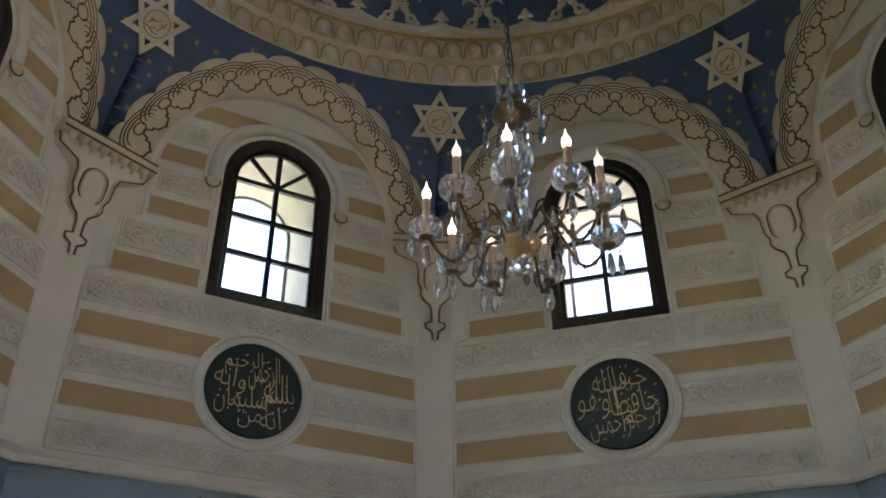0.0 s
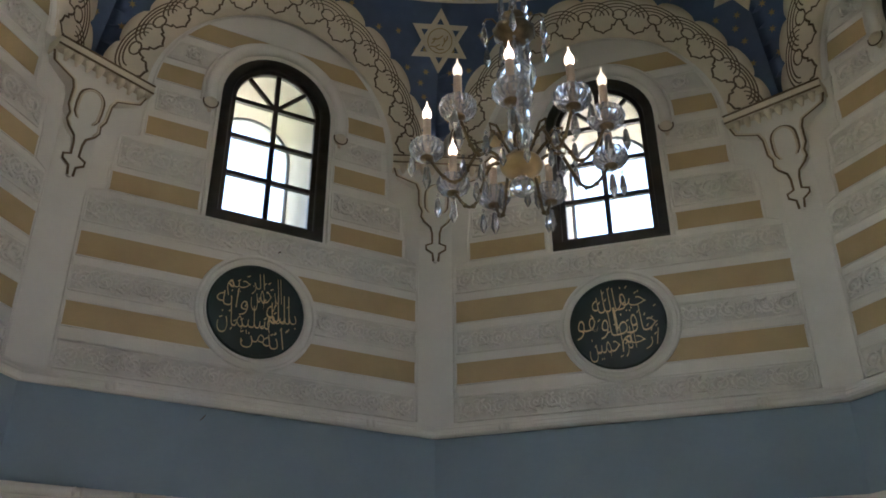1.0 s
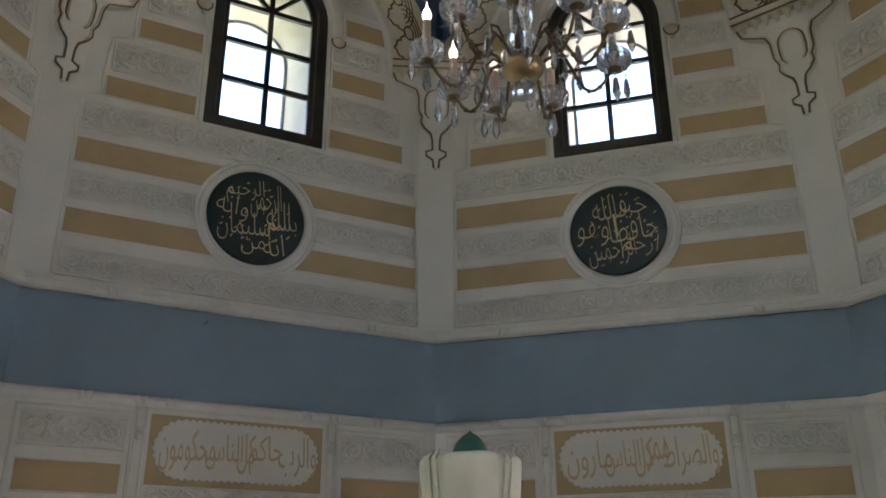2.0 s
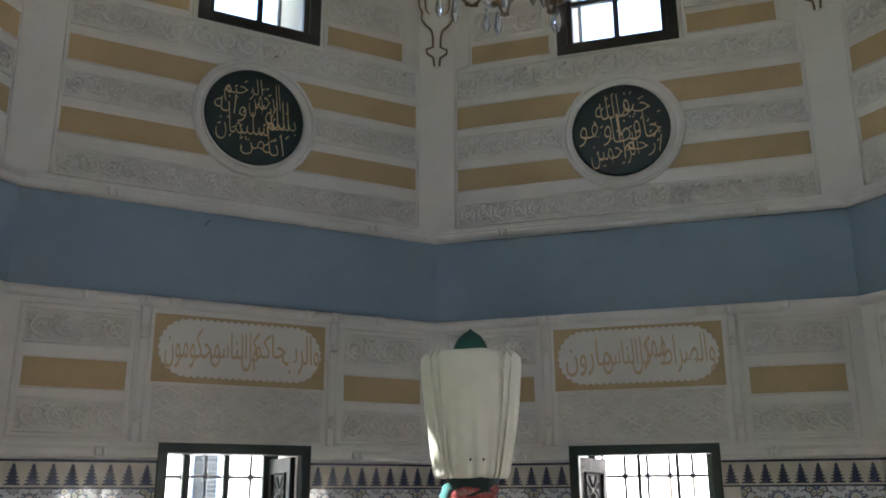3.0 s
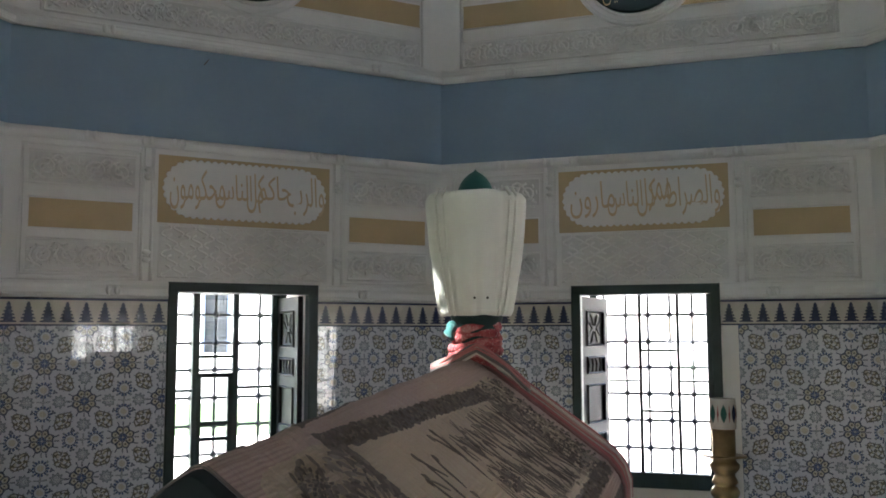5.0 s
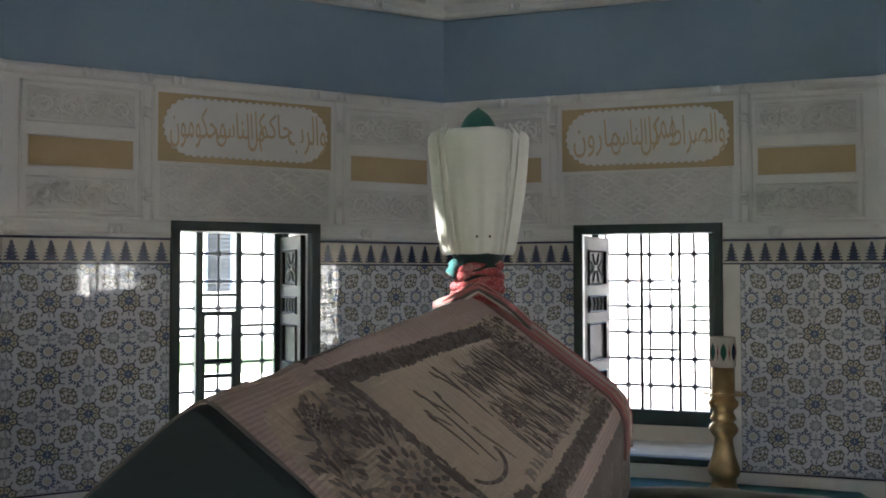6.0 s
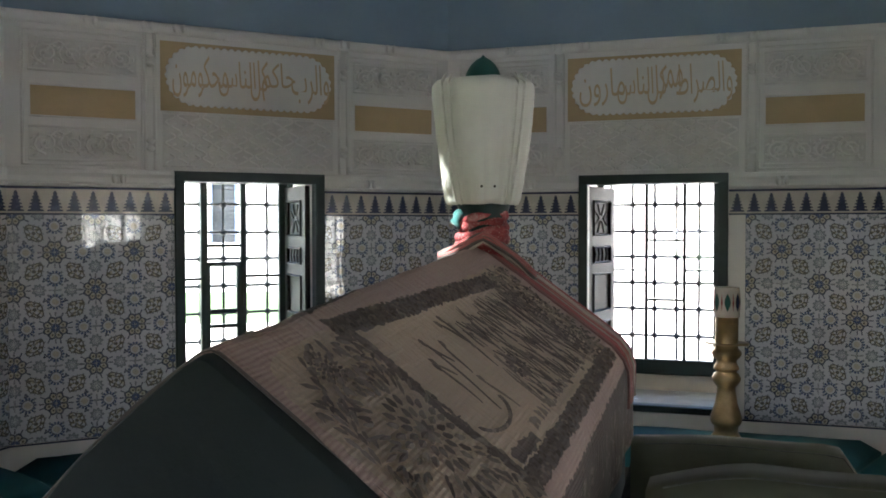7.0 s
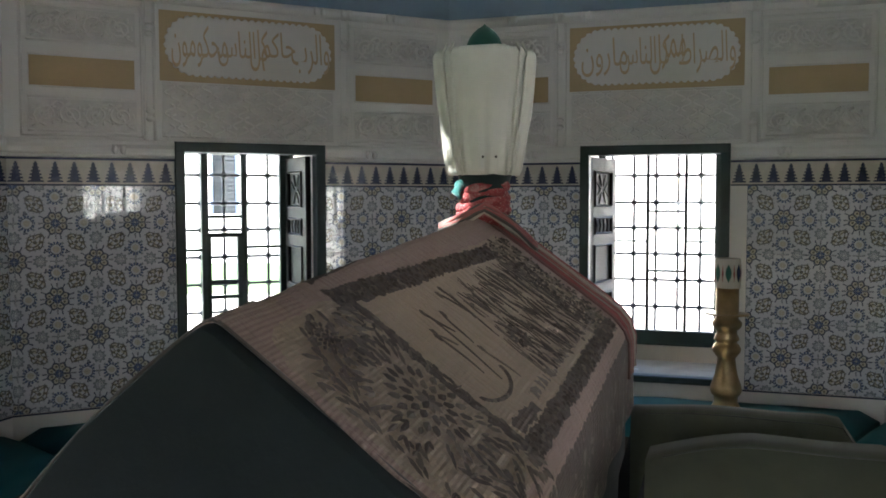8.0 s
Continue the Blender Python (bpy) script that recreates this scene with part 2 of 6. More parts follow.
    col = m.mix(m.math("MULTIPLY", union(blue), 0.9), col, (0.05, 0.085, 0.19))
    col = m.mix(m.math("MULTIPLY", union(navy), fade), col, (0.034, 0.044, 0.085))
    wave = m.bump(m.noise(58.0, 2.0), 0.75, 0.007, m.bump(m.noise(9.0, 2.0), 0.5, 0.02))
    return m.done(col, 0.12, 0.0, wave, Coat_Weight=1.0, Coat_Roughness=0.03)


TILE = tile_mat()


def rug_mat():
    """Worn woven prayer rug: ribbed pink ends, a floral border, a pale arched field. x runs along the ridge, y down the slope."""
    m = Nodes("worn_prayer_rug")
    co = m.coords("UV")
    sep = m.add("ShaderNodeSeparateXYZ")
    m.link(co, sep.inputs[0])
    wob = m.math("MULTIPLY", m.math("SUBTRACT", m.noise(30.0, 4.0, vec=co), 0.5), 0.04)
    U, V = m.math("ADD", sep.outputs[0], wob), m.math("ADD", sep.outputs[1], wob)

    def inside(v, lo, hi):
        return m.math("MULTIPLY", m.math("GREATER_THAN", v, lo), m.math("LESS_THAN", v, hi))

    def rect(u0, u1, v0, v1):
        return m.math("MULTIPLY", inside(U, u0, u1), inside(V, v0, v1))

    def round_rect(cu, cv, hu, hv, r):
        qx = m.math("MAXIMUM", m.math("SUBTRACT", m.math("ABSOLUTE", m.math("SUBTRACT", U, cu)), hu - r), 0.0)
        qy = m.math("MAXIMUM", m.math("SUBTRACT", m.math("ABSOLUTE", m.math("SUBTRACT", V, cv)), hv - r), 0.0)
        return m.math("SQRT", m.math("ADD", m.math("MULTIPLY", qx, qx), m.math("MULTIPLY", qy, qy)))

    pink, dark, tan, grey = (0.31, 0.222, 0.19), (0.088, 0.069, 0.057), (0.345, 0.265, 0.197), (0.165, 0.13, 0.108)
    flowers = m.noise(24.0, 3.0, 0.55, co, (1.0, 0.62, 1.0), 1.1)
    leaves = m.noise(15.0, 2.0, 0.5, co, (0.7, 1.5, 1.0), 2.2)
    sprays = m.noise(24.0, 2.0, 0.5, co, (2.2, 0.34, 1.0), 0.7)
    ribs = m.math("SINE", m.math("MULTIPLY", sep.outputs[1], 520.0))
    body = m.mix(m.math("MULTIPLY", m.math("GREATER_THAN", ribs, 0.2), m.math("MULTIPLY", m.math("LESS_THAN", sep.outputs[0], 0.3), 0.4)), pink, (0.2, 0.125, 0.11))
    # broad flower border at the foot end
    foot = m.math("LESS_THAN", round_rect(0.265, 0.40, 0.205, 0.36, 0.12), 0.12)
    body = m.mix(foot, body, tan)
    spray = m.math("GREATER_THAN", m.math("MAXIMUM", flowers, m.math("SUBTRACT", leaves, 0.02)), 0.50)
    body = m.mix(m.math("MULTIPLY", m.math("MULTIPLY", foot, spray), 0.22), body, grey)
    # pale field with stems
    body = m.mix(rect(0.45, 1.68, 0.08, 0.585), body, tan)
    stems = m.math("MULTIPLY", m.math("GREATER_THAN", sprays, 0.53), rect(0.9, 1.62, 0.14, 0.53))
    body = m.mix(m.math("MULTIPLY", stems, 0.25), body, grey)
    far = m.math("MULTIPLY", m.math("GREATER_THAN", flowers, 0.48), rect(1.44, 1.70, 0.10, 0.56))
    body = m.mix(m.math("MULTIPLY", far, 0.6), body, dark)
    # dark bands: along the ridge, across before the field, along the eave, and a square in the corner
    drift = m.math("SUBTRACT", V, m.math("MULTIPLY", m.math("SUBTRACT", U, 0.48), 0.08))
    body = m.mix(m.math("MULTIPLY", inside(drift, 0.020, 0.082), inside(U, 0.40, 1.50)), body, dark)
    body = m.mix(rect(0.435, 0.468, 0.05, 0.60), body, dark)
    body = m.mix(rect(0.49, 0.66, 0.515, 0.55), body, dark)
    low = m.math("MULTIPLY", m.math("GREATER_THAN", flowers, 0.5), rect(0.7, 1.7, 0.50, 0.53))
    body = m.mix(low, body, grey)
    body = m.mix(rect(0.42, 1.70, 0.556, 0.612), body, dark)
    body = m.mix(rect(0.05, 1.9, 0.612, 0.662), body, pink)
    body = m.mix(rect(0.05, 1.9, 0.665, 1.2), body, m.mix(m.math("GREATER_THAN", leaves, 0.55), (0.1, 0.078, 0.062), grey))
    body = m.mix(rect(0.05, 1.9, 0.665, 0.72), body, dark)
    edge = m.math("MULTIPLY", m.math("GREATER_THAN", V, 0.72), m.math("GREATER_THAN", flowers, 0.45))
    body = m.mix(m.math("MULTIPLY", edge, 0.8), body, dark)
    worn = m.noise(7.0, 5.0, 0.6, co)
    body = m.mix(m.math("MULTIPLY", m.math("GREATER_THAN", worn, 0.63), 0.3), body, (0.34, 0.28, 0.22))
    weave = m.noise(420.0, 1.0, vec=co, stretch=(0.4, 1.0, 1.0))
    pile = m.math("ADD", m.math("ADD", m.math("MULTIPLY", flowers, 0.5), m.math("MULTIPLY", sprays, 0.5)), m.math("MULTIPLY", ribs, 0.05))
    return m.done(body, 0.95, 0.0, m.bump(weave, 0.4, 0.002, m.bump(pile, 0.9, 0.025)))


RUG = rug_mat()



def pile_mat():
    m = Nodes("grey_brown_wool")
    isl = m.add("ShaderNodeNewGeometry").outputs["Random Per Island"]
    col = m.ramp(m.math("ADD", m.math("MULTIPLY", isl, 0.6), m.math("MULTIPLY", m.noise(30.0), 0.4)), [(0.2, (0.068, 0.052, 0.044)), (0.5, (0.105, 0.084, 0.07)), (0.85, (0.18, 0.145, 0.118))])
    return m.done(col, 0.95, 0.0, m.bump(m.noise(350.0, 1.0), 0.4, 0.002))


PILE = pile_mat()

# ---------------------------------------------------------------- mesh helpers


class Geo:
    """Plain vertex and face lists, turned into one mesh."""

    def __init__(self):
        self.v, self.f = [], []

    def add(self, verts, faces):
        k = len(self.v)
        self.v += [tuple(p) for p in verts]
        self.f += [tuple(i + k for i in f) for f in faces]

    def box(self, x0, x1, y0, y1, z0, z1, m=None):
        p = [Vector((x, y, z)) for z in (z0, z1) for y in (y0, y1) for x in (x0, x1)]
        if m is not None:
            p = [m @ q for q in p]
        self.add(p, [(0, 2, 3, 1), (4, 5, 7, 6), (0, 1, 5, 4), (2, 6, 7, 3), (0, 4, 6, 2), (1, 3, 7, 5)])

    def bar(self, x0, x1, y0, y1, z0, z1, c=0.004, m=None):
        """A bar with chamfered long edges on its room side (z1)."""
        p = [(x0, y0, z0), (x1, y0, z0), (x1, y1, z0), (x0, y1, z0), (x0, y0, z1 - c), (x1, y0, z1 - c), (x1, y1, z1 - c), (x0, y1, z1 - c),
             (x0 + c, y0 + c, z1), (x1 - c, y0 + c, z1), (x1 - c, y1 - c, z1), (x0 + c, y1 - c, z1)]
        if m is not None:
            p = [m @ Vector(q) for q in p]
        self.add(p, [(3, 2, 1, 0), (0, 1, 5, 4), (1, 2, 6, 5), (2, 3, 7, 6), (3, 0, 4, 7), (4, 5, 9, 8), (5, 6, 10, 9), (6, 7, 11, 10), (7, 4, 8, 11), (8, 9, 10, 11)])

    def tube(self, pts, r, n=5, closed=False, flat=1.0, up=(0, 0, 1)):
        """A tube along points; r a number or a list; flat squashes it along up."""
        pts = [Vector(p) for p in pts]
        m, up = len(pts), Vector(up)
        verts = []
        for i, p in enumerate(pts):
            a = pts[(i - 1) % m] if closed or i else p
            b = pts[(i + 1) % m] if closed or i < m - 1 else p
            t = (b - a).normalized() if (b - a).length > 1e-9 else Vector((1, 0, 0))
            s = t.cross(up)
            s = s.normalized() if s.length > 1e-4 else t.orthogonal().normalized()
            w = s.cross(t)
            rr = r[i] if isinstance(r, (list, tuple)) else r
            verts += [p + s * rr * math.cos(2 * math.pi * j / n) + w * rr * flat * math.sin(2 * math.pi * j / n) for j in range(n)]
        faces = []
        for i in range(m if closed else m - 1):
            k = (i + 1) % m
            faces += [(i * n + j, i * n + (j + 1) % n, k * n + (j + 1) % n, k * n + j) for j in range(n)]
        if not closed:
            faces += [tuple(range(n - 1, -1, -1)), tuple((m - 1) * n + j for j in range(n))]
        self.add(verts, faces)

    def lathe(self, prof, n=16, m=None, ripple=0.0, lobes=0):
        verts, faces = [], []
        for r, z in prof:
            for j in range(n):
                a = 2 * math.pi * j / n
                rr = max(r, 0.0004) * (1 + ripple * math.cos(lobes * a))
                verts.append(Vector((rr * math.cos(a), rr * math.sin(a), z)))
        for i in range(len(prof) - 1):
            faces += [(i * n + j, i * n + (j + 1) % n, (i + 1) * n + (j + 1) % n, (i + 1) * n + j) for j in range(n)]
        faces += [tuple(range(n - 1, -1, -1)), tuple((len(prof) - 1) * n + j for j in range(n))]
        self.add([m @ v for v in verts] if m is not None else verts, faces)

    def blob(self, c, sx, sy, sz, n=8, k=5, m=None):
        prof = [(math.sin(math.pi * i / k), -math.cos(math.pi * i / k)) for i in range(k + 1)]
        t = Matrix.Translation(c) @ Matrix.Diagonal((sx, sy, sz, 1))
        self.lathe(prof, n, (m @ t) if m is not None else t)

    def prism(self, poly, z0, z1, m=None):
        n = len(poly)
        p = [Vector((x, y, z)) for z in (z0, z1) for x, y in poly]
        if m is not None:
            p = [m @ q for q in p]
        self.add(p, [tuple(range(n - 1, -1, -1)), tuple(range(n, 2 * n))] + [(i, (i + 1) % n, n + (i + 1) % n, n + i) for i in range(n)])

    def sheet(self, rows):
        k = len(rows[0])
        self.add([p for r in rows for p in r], [(i * k + j, i * k + j + 1, (i + 1) * k + j + 1, (i + 1) * k + j) for i in range(len(rows) - 1) for j in range(k - 1)])

    def mesh(self, name, material, smooth=False):
        me = bpy.data.meshes.new(name)
        me.from_pydata(self.v, [], self.f)
        me.materials.append(material)
        if smooth:
            me.polygons.foreach_set("use_smooth", [True] * len(me.polygons))
        me.validate()
        me.update()
        return me


def part(name, data, material=None, parent=None, label="", smooth=False, m=None):
    """Links a Geo or a mesh as one mesh object under a thing or a part."""
    me = data.mesh(name, material, smooth) if isinstance(data, Geo) else data
    ob = new(name, me)
    if parent is not None:
        ob.parent = parent
    if m is not None:
        ob.matrix_basis = m
    if label:
        tagged(ob, label)
    return ob


def thing(name, m, label, category, group="", kind=""):
    ob = new(name)
    ob.matrix_basis = m
    return tagged(ob, label, category, group, kind)


def curve_mesh(data, name, material):
    ob = bpy.data.objects.new(name, data)
    me = bpy.data.meshes.new_from_object(ob)
    bpy.data.objects.remove(ob)
    me.name = name
    me.materials.clear()
    me.materials.append(material)
    return me


def plate_mesh(name, loops, z0, z1, material, bevel=0.0):
    """A flat plate with holes: the first loop is the outline, the others are cut out of it."""
    c = bpy.data.curves.new(name, "CURVE")
    c.dimensions, c.fill_mode, c.extrude, c.bevel_depth, c.bevel_resolution = "2D", "BOTH", (z1 - z0) / 2 - bevel, bevel, 0
    for loop in loops:
        sp = c.splines.new("POLY")
        sp.points.add(len(loop) - 1)
        for p, q in zip(sp.points, loop):
            p.co = (q[0], q[1], 0, 1)
        sp.use_cyclic_u = True
    me = curve_mesh(c, name, material)
    me.transform(Matrix.Translation((0, 0, (z0 + z1) / 2)))
    return me


def arc(cx, cy, rx, ry, a0, a1, n):
    return [(cx + rx * math.cos(radians(a0 + (a1 - a0) * i / n)), cy + ry * math.sin(radians(a0 + (a1 - a0) * i / n))) for i in range(n + 1)]


# ---------------------------------------------------------------- plan
SIDE = 2.6617
RADIUS = SIDE / 2 / math.sin(math.pi / 8)
APO = RADIUS * math.cos(math.pi / 8)
HALF = SIDE / 2
THICK = 0.9
WALLS = range(-3, 5)
SEEN = (-2, -1, 0, 1)


def wall_frame(k):
    """Wall k's own frame: x along the wall to the right, y up, z into the room."""
    a = radians(67.5 - 45 * k)
    n, t = Vector((math.cos(a), math.sin(a), 0)), Vector((math.sin(a), -math.cos(a), 0))
    m = Matrix((t, Vector((0, 0, 1)), -n)).transposed().to_4x4()
    m.translation = n * APO
    return m


FRAME = {k: wall_frame(k) for k in WALLS}
NUMBER = {k: i + 1 for i, k in enumerate(WALLS)}

# upper window: half width, sill, springing; lower window: half width, sill, head
UW, US, UC = 0.415, 4.78, 5.83
LW, LS, LH = 0.455, 0.575, 2.055


def arch_loop(h, sill, centre, r=None, n=20):
    r = r or h
    return [(-h, sill), (h, sill)] + arc(0, centre, h, r, 0, 180, n)


def sym(poly):
    return [poly, [(-x, y) for x, y in reversed(poly)]]


# ---------------------------------------------------------------- structure: walls
wall_loops = [[(-HALF, -0.3), (HALF, -0.3), (HALF, 7.75), (-HALF, 7.75)], arch_loop(UW, US, UC), [(-LW, LS), (LW, LS), (LW, LH), (-LW, LH)]]
WALL_MESH = plate_mesh("wall", wall_loops, -THICK, 0.0, PLASTER)
WALL = {}
for k in WALLS:
    ob = new("wall_%d" % NUMBER[k], WALL_MESH)
    ob.matrix_basis = FRAME[k]
    WALL[k] = tagged(ob, "thick white plastered octagon wall with ochre stripes", "wall", kind="structure")
for k in WALLS:
    a = radians(90 - 45 * k)
    g = Geo()
    g.prism([(0.0, 0.0), (-0.001 - THICK * math.sin(math.pi / 8), THICK), (0.001 + THICK * math.sin(math.pi / 8), THICK)], -0.3, 7.75)
    ob = part("wall_corner_%d" % NUMBER[k], g, PLASTER, m=pose(RADIUS * math.cos(a), RADIUS * math.sin(a), 0, 0, 0, -45 * k))
    tagged(ob, "plastered corner of the thick octagon wall", "wall", kind="structure")

floor = part("floor", (lambda g: (g.prism([(4.3 * math.cos(radians(22.5 + 45 * i)), 4.3 * math.sin(radians(22.5 + 45 * i))) for i in range(8)], -0.25, 0.0), g)[1])(Geo()), FLOORCARPET, m=pose(0, 0, 0, 0, 0, 22.5))
tagged(floor, "pale beige carpeted floor of the octagon room", "floor", kind="structure")
ground = Geo()
ground.prism([(900 * math.cos(2 * math.pi * i / 24), 900 * math.sin(2 * math.pi * i / 24)) for i in range(24)], -0.5, -0.26)
tagged(part("ground", ground, PAVING), "pale sunlit paving round the building", "ground", kind="structure")

# ---------------------------------------------------------------- wall decoration
# stripes: bottom, top, half width, kind
STRIPES = [(3.565, 3.735, 1.17, "r"), (3.83, 3.995, 1.17, "o"), (4.065, 4.235, 1.17, "r"), (4.30, 4.475, 1.17, "o"), (4.545, 4.745, 1.17, "r"),
           (4.80, 4.95, 1.055, "o"), (5.00, 5.22, 1.03, "r"), (5.295, 5.45, 0.90, "o"), (5.52, 5.70, 0.86, "r"), (5.775, 5.93, 0.90, "o"),
           (5.99, 6.16, 0.85, "r"), (6.235, 6.40, 0.75, "o")]
MEDZ, MEDR = 4.145, 0.325


def inner_edge(z):
    if z < 4.75:
        d = 0.405 ** 2 - (z - MEDZ) ** 2
        return math.sqrt(d) if d > 0 else 0.0
    if z < 4.77:
        return 0.0
    if z < UC - 0.1:
        return 0.475
    d = 0.565 ** 2 - (z - UC) ** 2
    return math.sqrt(d) if d > 0 else 0.0


def outer_edge(z, w):
    if z < 5.7:
        return w
    return min(w, 0.9 * math.sqrt(max(0.02, 1 - ((z - 5.66) / 0.98) ** 2)))


def stripe_polys(z0, z1, w):
    n = 12
    zs = [z0 + (z1 - z0) * i / n for i in range(n + 1)]
    inn = [inner_edge(z) for z in zs]
    if max(inn) == 0:
        return [[(outer_edge(z, w), z) for z in zs] + [(-outer_edge(z, w), z) for z in reversed(zs)]]
    if min(inn) == 0:
        keep = [(z, i) for z, i in zip(zs, inn)]
        poly = [(outer_edge(z, w), z) for z in zs] + [(max(i, 0.02), z) for z, i in reversed(keep)]
        return sym(poly)
    return sym([(outer_edge(z, w), z) for z in zs] + [(i, z) for z, i in zip(reversed(zs), reversed(inn))])


def in_stripe(u, z, w, gap):
    i = inner_edge(z)
    return (i + gap if i else -1) < abs(u) < outer_edge(z, w) - gap * 0.8


def scroll(g, u, z, h, turn, depth=0.026):
    """One curl of the vine relief with its leaves."""
    pts = []
    for i in range(17):
        q = i / 16
        a = turn * (q * 3.6 * math.pi + 0.5 * math.pi)
        r = h * (0.44 * (1 - q) + 0.05)
        pts.append((u + r * math.cos(a), z + r * math.sin(a) * 0.9, 0.004))
    g.tube(pts, [0.056 * h * (1 - 0.35 * i / 16) for i in range(17)], 4, flat=depth / (0.05 * h) * 0.9)
    g.blob((u, z, 0.004), 0.09 * h, 0.09 * h, depth, 6, 3)
    for a in (0.8, 2.2, 3.9, 5.4):
        m = Matrix.Translation((u + 0.43 * h * math.cos(a), z + 0.40 * h * math.sin(a), 0.003)) @ Matrix.Rotation(a + turn * 0.8, 4, "Z")
        g.blob((0, 0, 0), 0.13 * h, 0.055 * h, depth * 0.8, 6, 3, m)


def scroll_row(g, z0, z1, u0, u1, test=None):
    h = z1 - z0
    n = max(1, round((u1 - u0) / (h * 0.86)))
    step = (u1 - u0) / n
    for i in range(n):
        u, z = u0 + (i + 0.5) * step, (z0 + z1) / 2
        if test is None or test(u, z, h):
            scroll(g, u, z, h * 0.92, 1 if i % 2 else -1)
            sg = 1 if i % 2 else -1
            wave = [(u - step / 2 + step * j / 6, z + sg * 0.44 * h * math.cos(math.pi * j / 6), 0.004) for j in range(7)]
            g.tube(wave, 0.045 * h, 4, flat=1.3)
            for x, y, a in ((-0.5, 0.2, 0.6), (-0.5, -0.2, -0.6), (0.5, 0.0, 1.57)):
                m = Matrix.Translation((u + x * step, z + sg * y * h, 0.003)) @ Matrix.Rotation(a * sg, 4, "Z")
                g.blob((0, 0, 0), 0.12 * h, 0.05 * h, 0.010, 6, 3, m)


ochre, ridges, vines, grounds = [], Geo(), Geo(), []
for z0, z1, w, what in STRIPES:
    for poly in stripe_polys(z0, z1, w):
        if what == "o":
            ochre.append(poly)
        ridges.tube([(x, z, 0.0) for x, z in poly], 0.007 if what == "o" else 0.009, 4, closed=True)
    if what == "r":
        grounds += stripe_polys(z0 + 0.004, z1 - 0.004, w - 0.004)
        h = z1 - z0
        scroll_row(vines, z0 + 0.015, z1 - 0.015, -w + 0.02, w - 0.02, lambda u, z, hh: in_stripe(u, z, w, hh * 0.45))
# ring round the medallion, hood over the window, jamb strips
ridges.tube([(x, z, 0.004) for x, z in arc(0, MEDZ, 0.40, 0.40, 0, 360, 47)[:-1]], 0.016, 6, closed=True)
ridges.tube([(x, z, 0.002) for x, z in arc(0, MEDZ, 0.345, 0.345, 0, 360, 47)[:-1]], 0.012, 6, closed=True)
for sx in (-1, 1):
    ridges.tube([(sx * 0.452, 4.77, 0.0), (sx * 0.452, 5.70, 0.0)], 0.009, 4)
    # stepped edge of the striped field below the arch
    ridges.tube([(sx * x, z, 0.0) for x, z in ((1.185, 3.56), (1.185, 4.70), (1.17, 4.775), (1.075, 4.80), (1.075, 4.97), (1.05, 5.24), (0.935, 5.27), (0.925, 5.5), (0.90, 5.66))], 0.010, 5)
ridges.tube([(x, z, 0.0) for x, z in arc(0, 5.66, 0.905, 1.0, 0, 180, 30)], 0.010, 5)
hood = Geo()
hood_path = [(0.50, 5.70, 0.02)] + [(x, z, 0.02) for x, z in arc(0, UC, 0.50, 0.50, 0, 180, 28)] + [(-0.50, 5.70, 0.02)]
hood.tube(hood_path, 0.044, 10)
hood.tube([(x * 1.12, z + (z - UC) * 0.12 if z > UC else z, 0.004) for x, z, _ in hood_path], 0.012, 5)
knob, knob_ring = Geo(), Geo()
for sx in (-1, 1):
    knob.blob((sx * 0.50, 5.675, 0.03), 0.052, 0.05, 0.045, 10, 6)
    knob_ring.tube([(sx * 0.50 + 0.054 * math.cos(a), 5.68 + 0.052 * math.sin(a), 0.04) for a in [math.pi * (0.9 + 1.2 * i / 10) for i in range(11)]], 0.006, 5)
    knob.blob((sx * 0.50, 5.62, 0.02), 0.016, 0.02, 0.016, 8, 5)
GROUND_MESH = [plate_mesh("relief_ground", [p], -0.002, 0.0015, SHADEGROUND) for p in grounds]
OCHRE_MESH = [plate_mesh("stripe", [p], 0.0, 0.003, OCHRE) for p in ochre]
RIDGE_MESH, VINE_MESH, HOOD_MESH, KNOB_MESH = ridges.mesh("moulding", PLASTER, True), vines.mesh("vine_relief", RELIEF, True), hood.mesh("window_hood", PLASTER, True), knob.mesh("hood_knob", CREAM, True)

KNOB_RING = knob_ring.mesh("knob_outline", BROWNLINE, True)

# cornices that run along the wall, with small rings on them
band_cornice, rings = Geo(), Geo()


def run(g, prof, w=None, z=0.0):
    """A moulding along the wall, mitred into the corners; prof: height and projection."""
    t = math.tan(math.pi / 8)
    rows = []
    for y, d in prof:
        e = HALF - d * t
        rows.append([(-e, z + y, d), (e, z + y, d)] if w is None else [(w, z + y, d), (e, z + y, d)])
    g.sheet([list(reversed(r)) for r in rows])
    if w is not None:
        g.sheet([[(-x, y, d) for x, y, d in r] for r in rows])


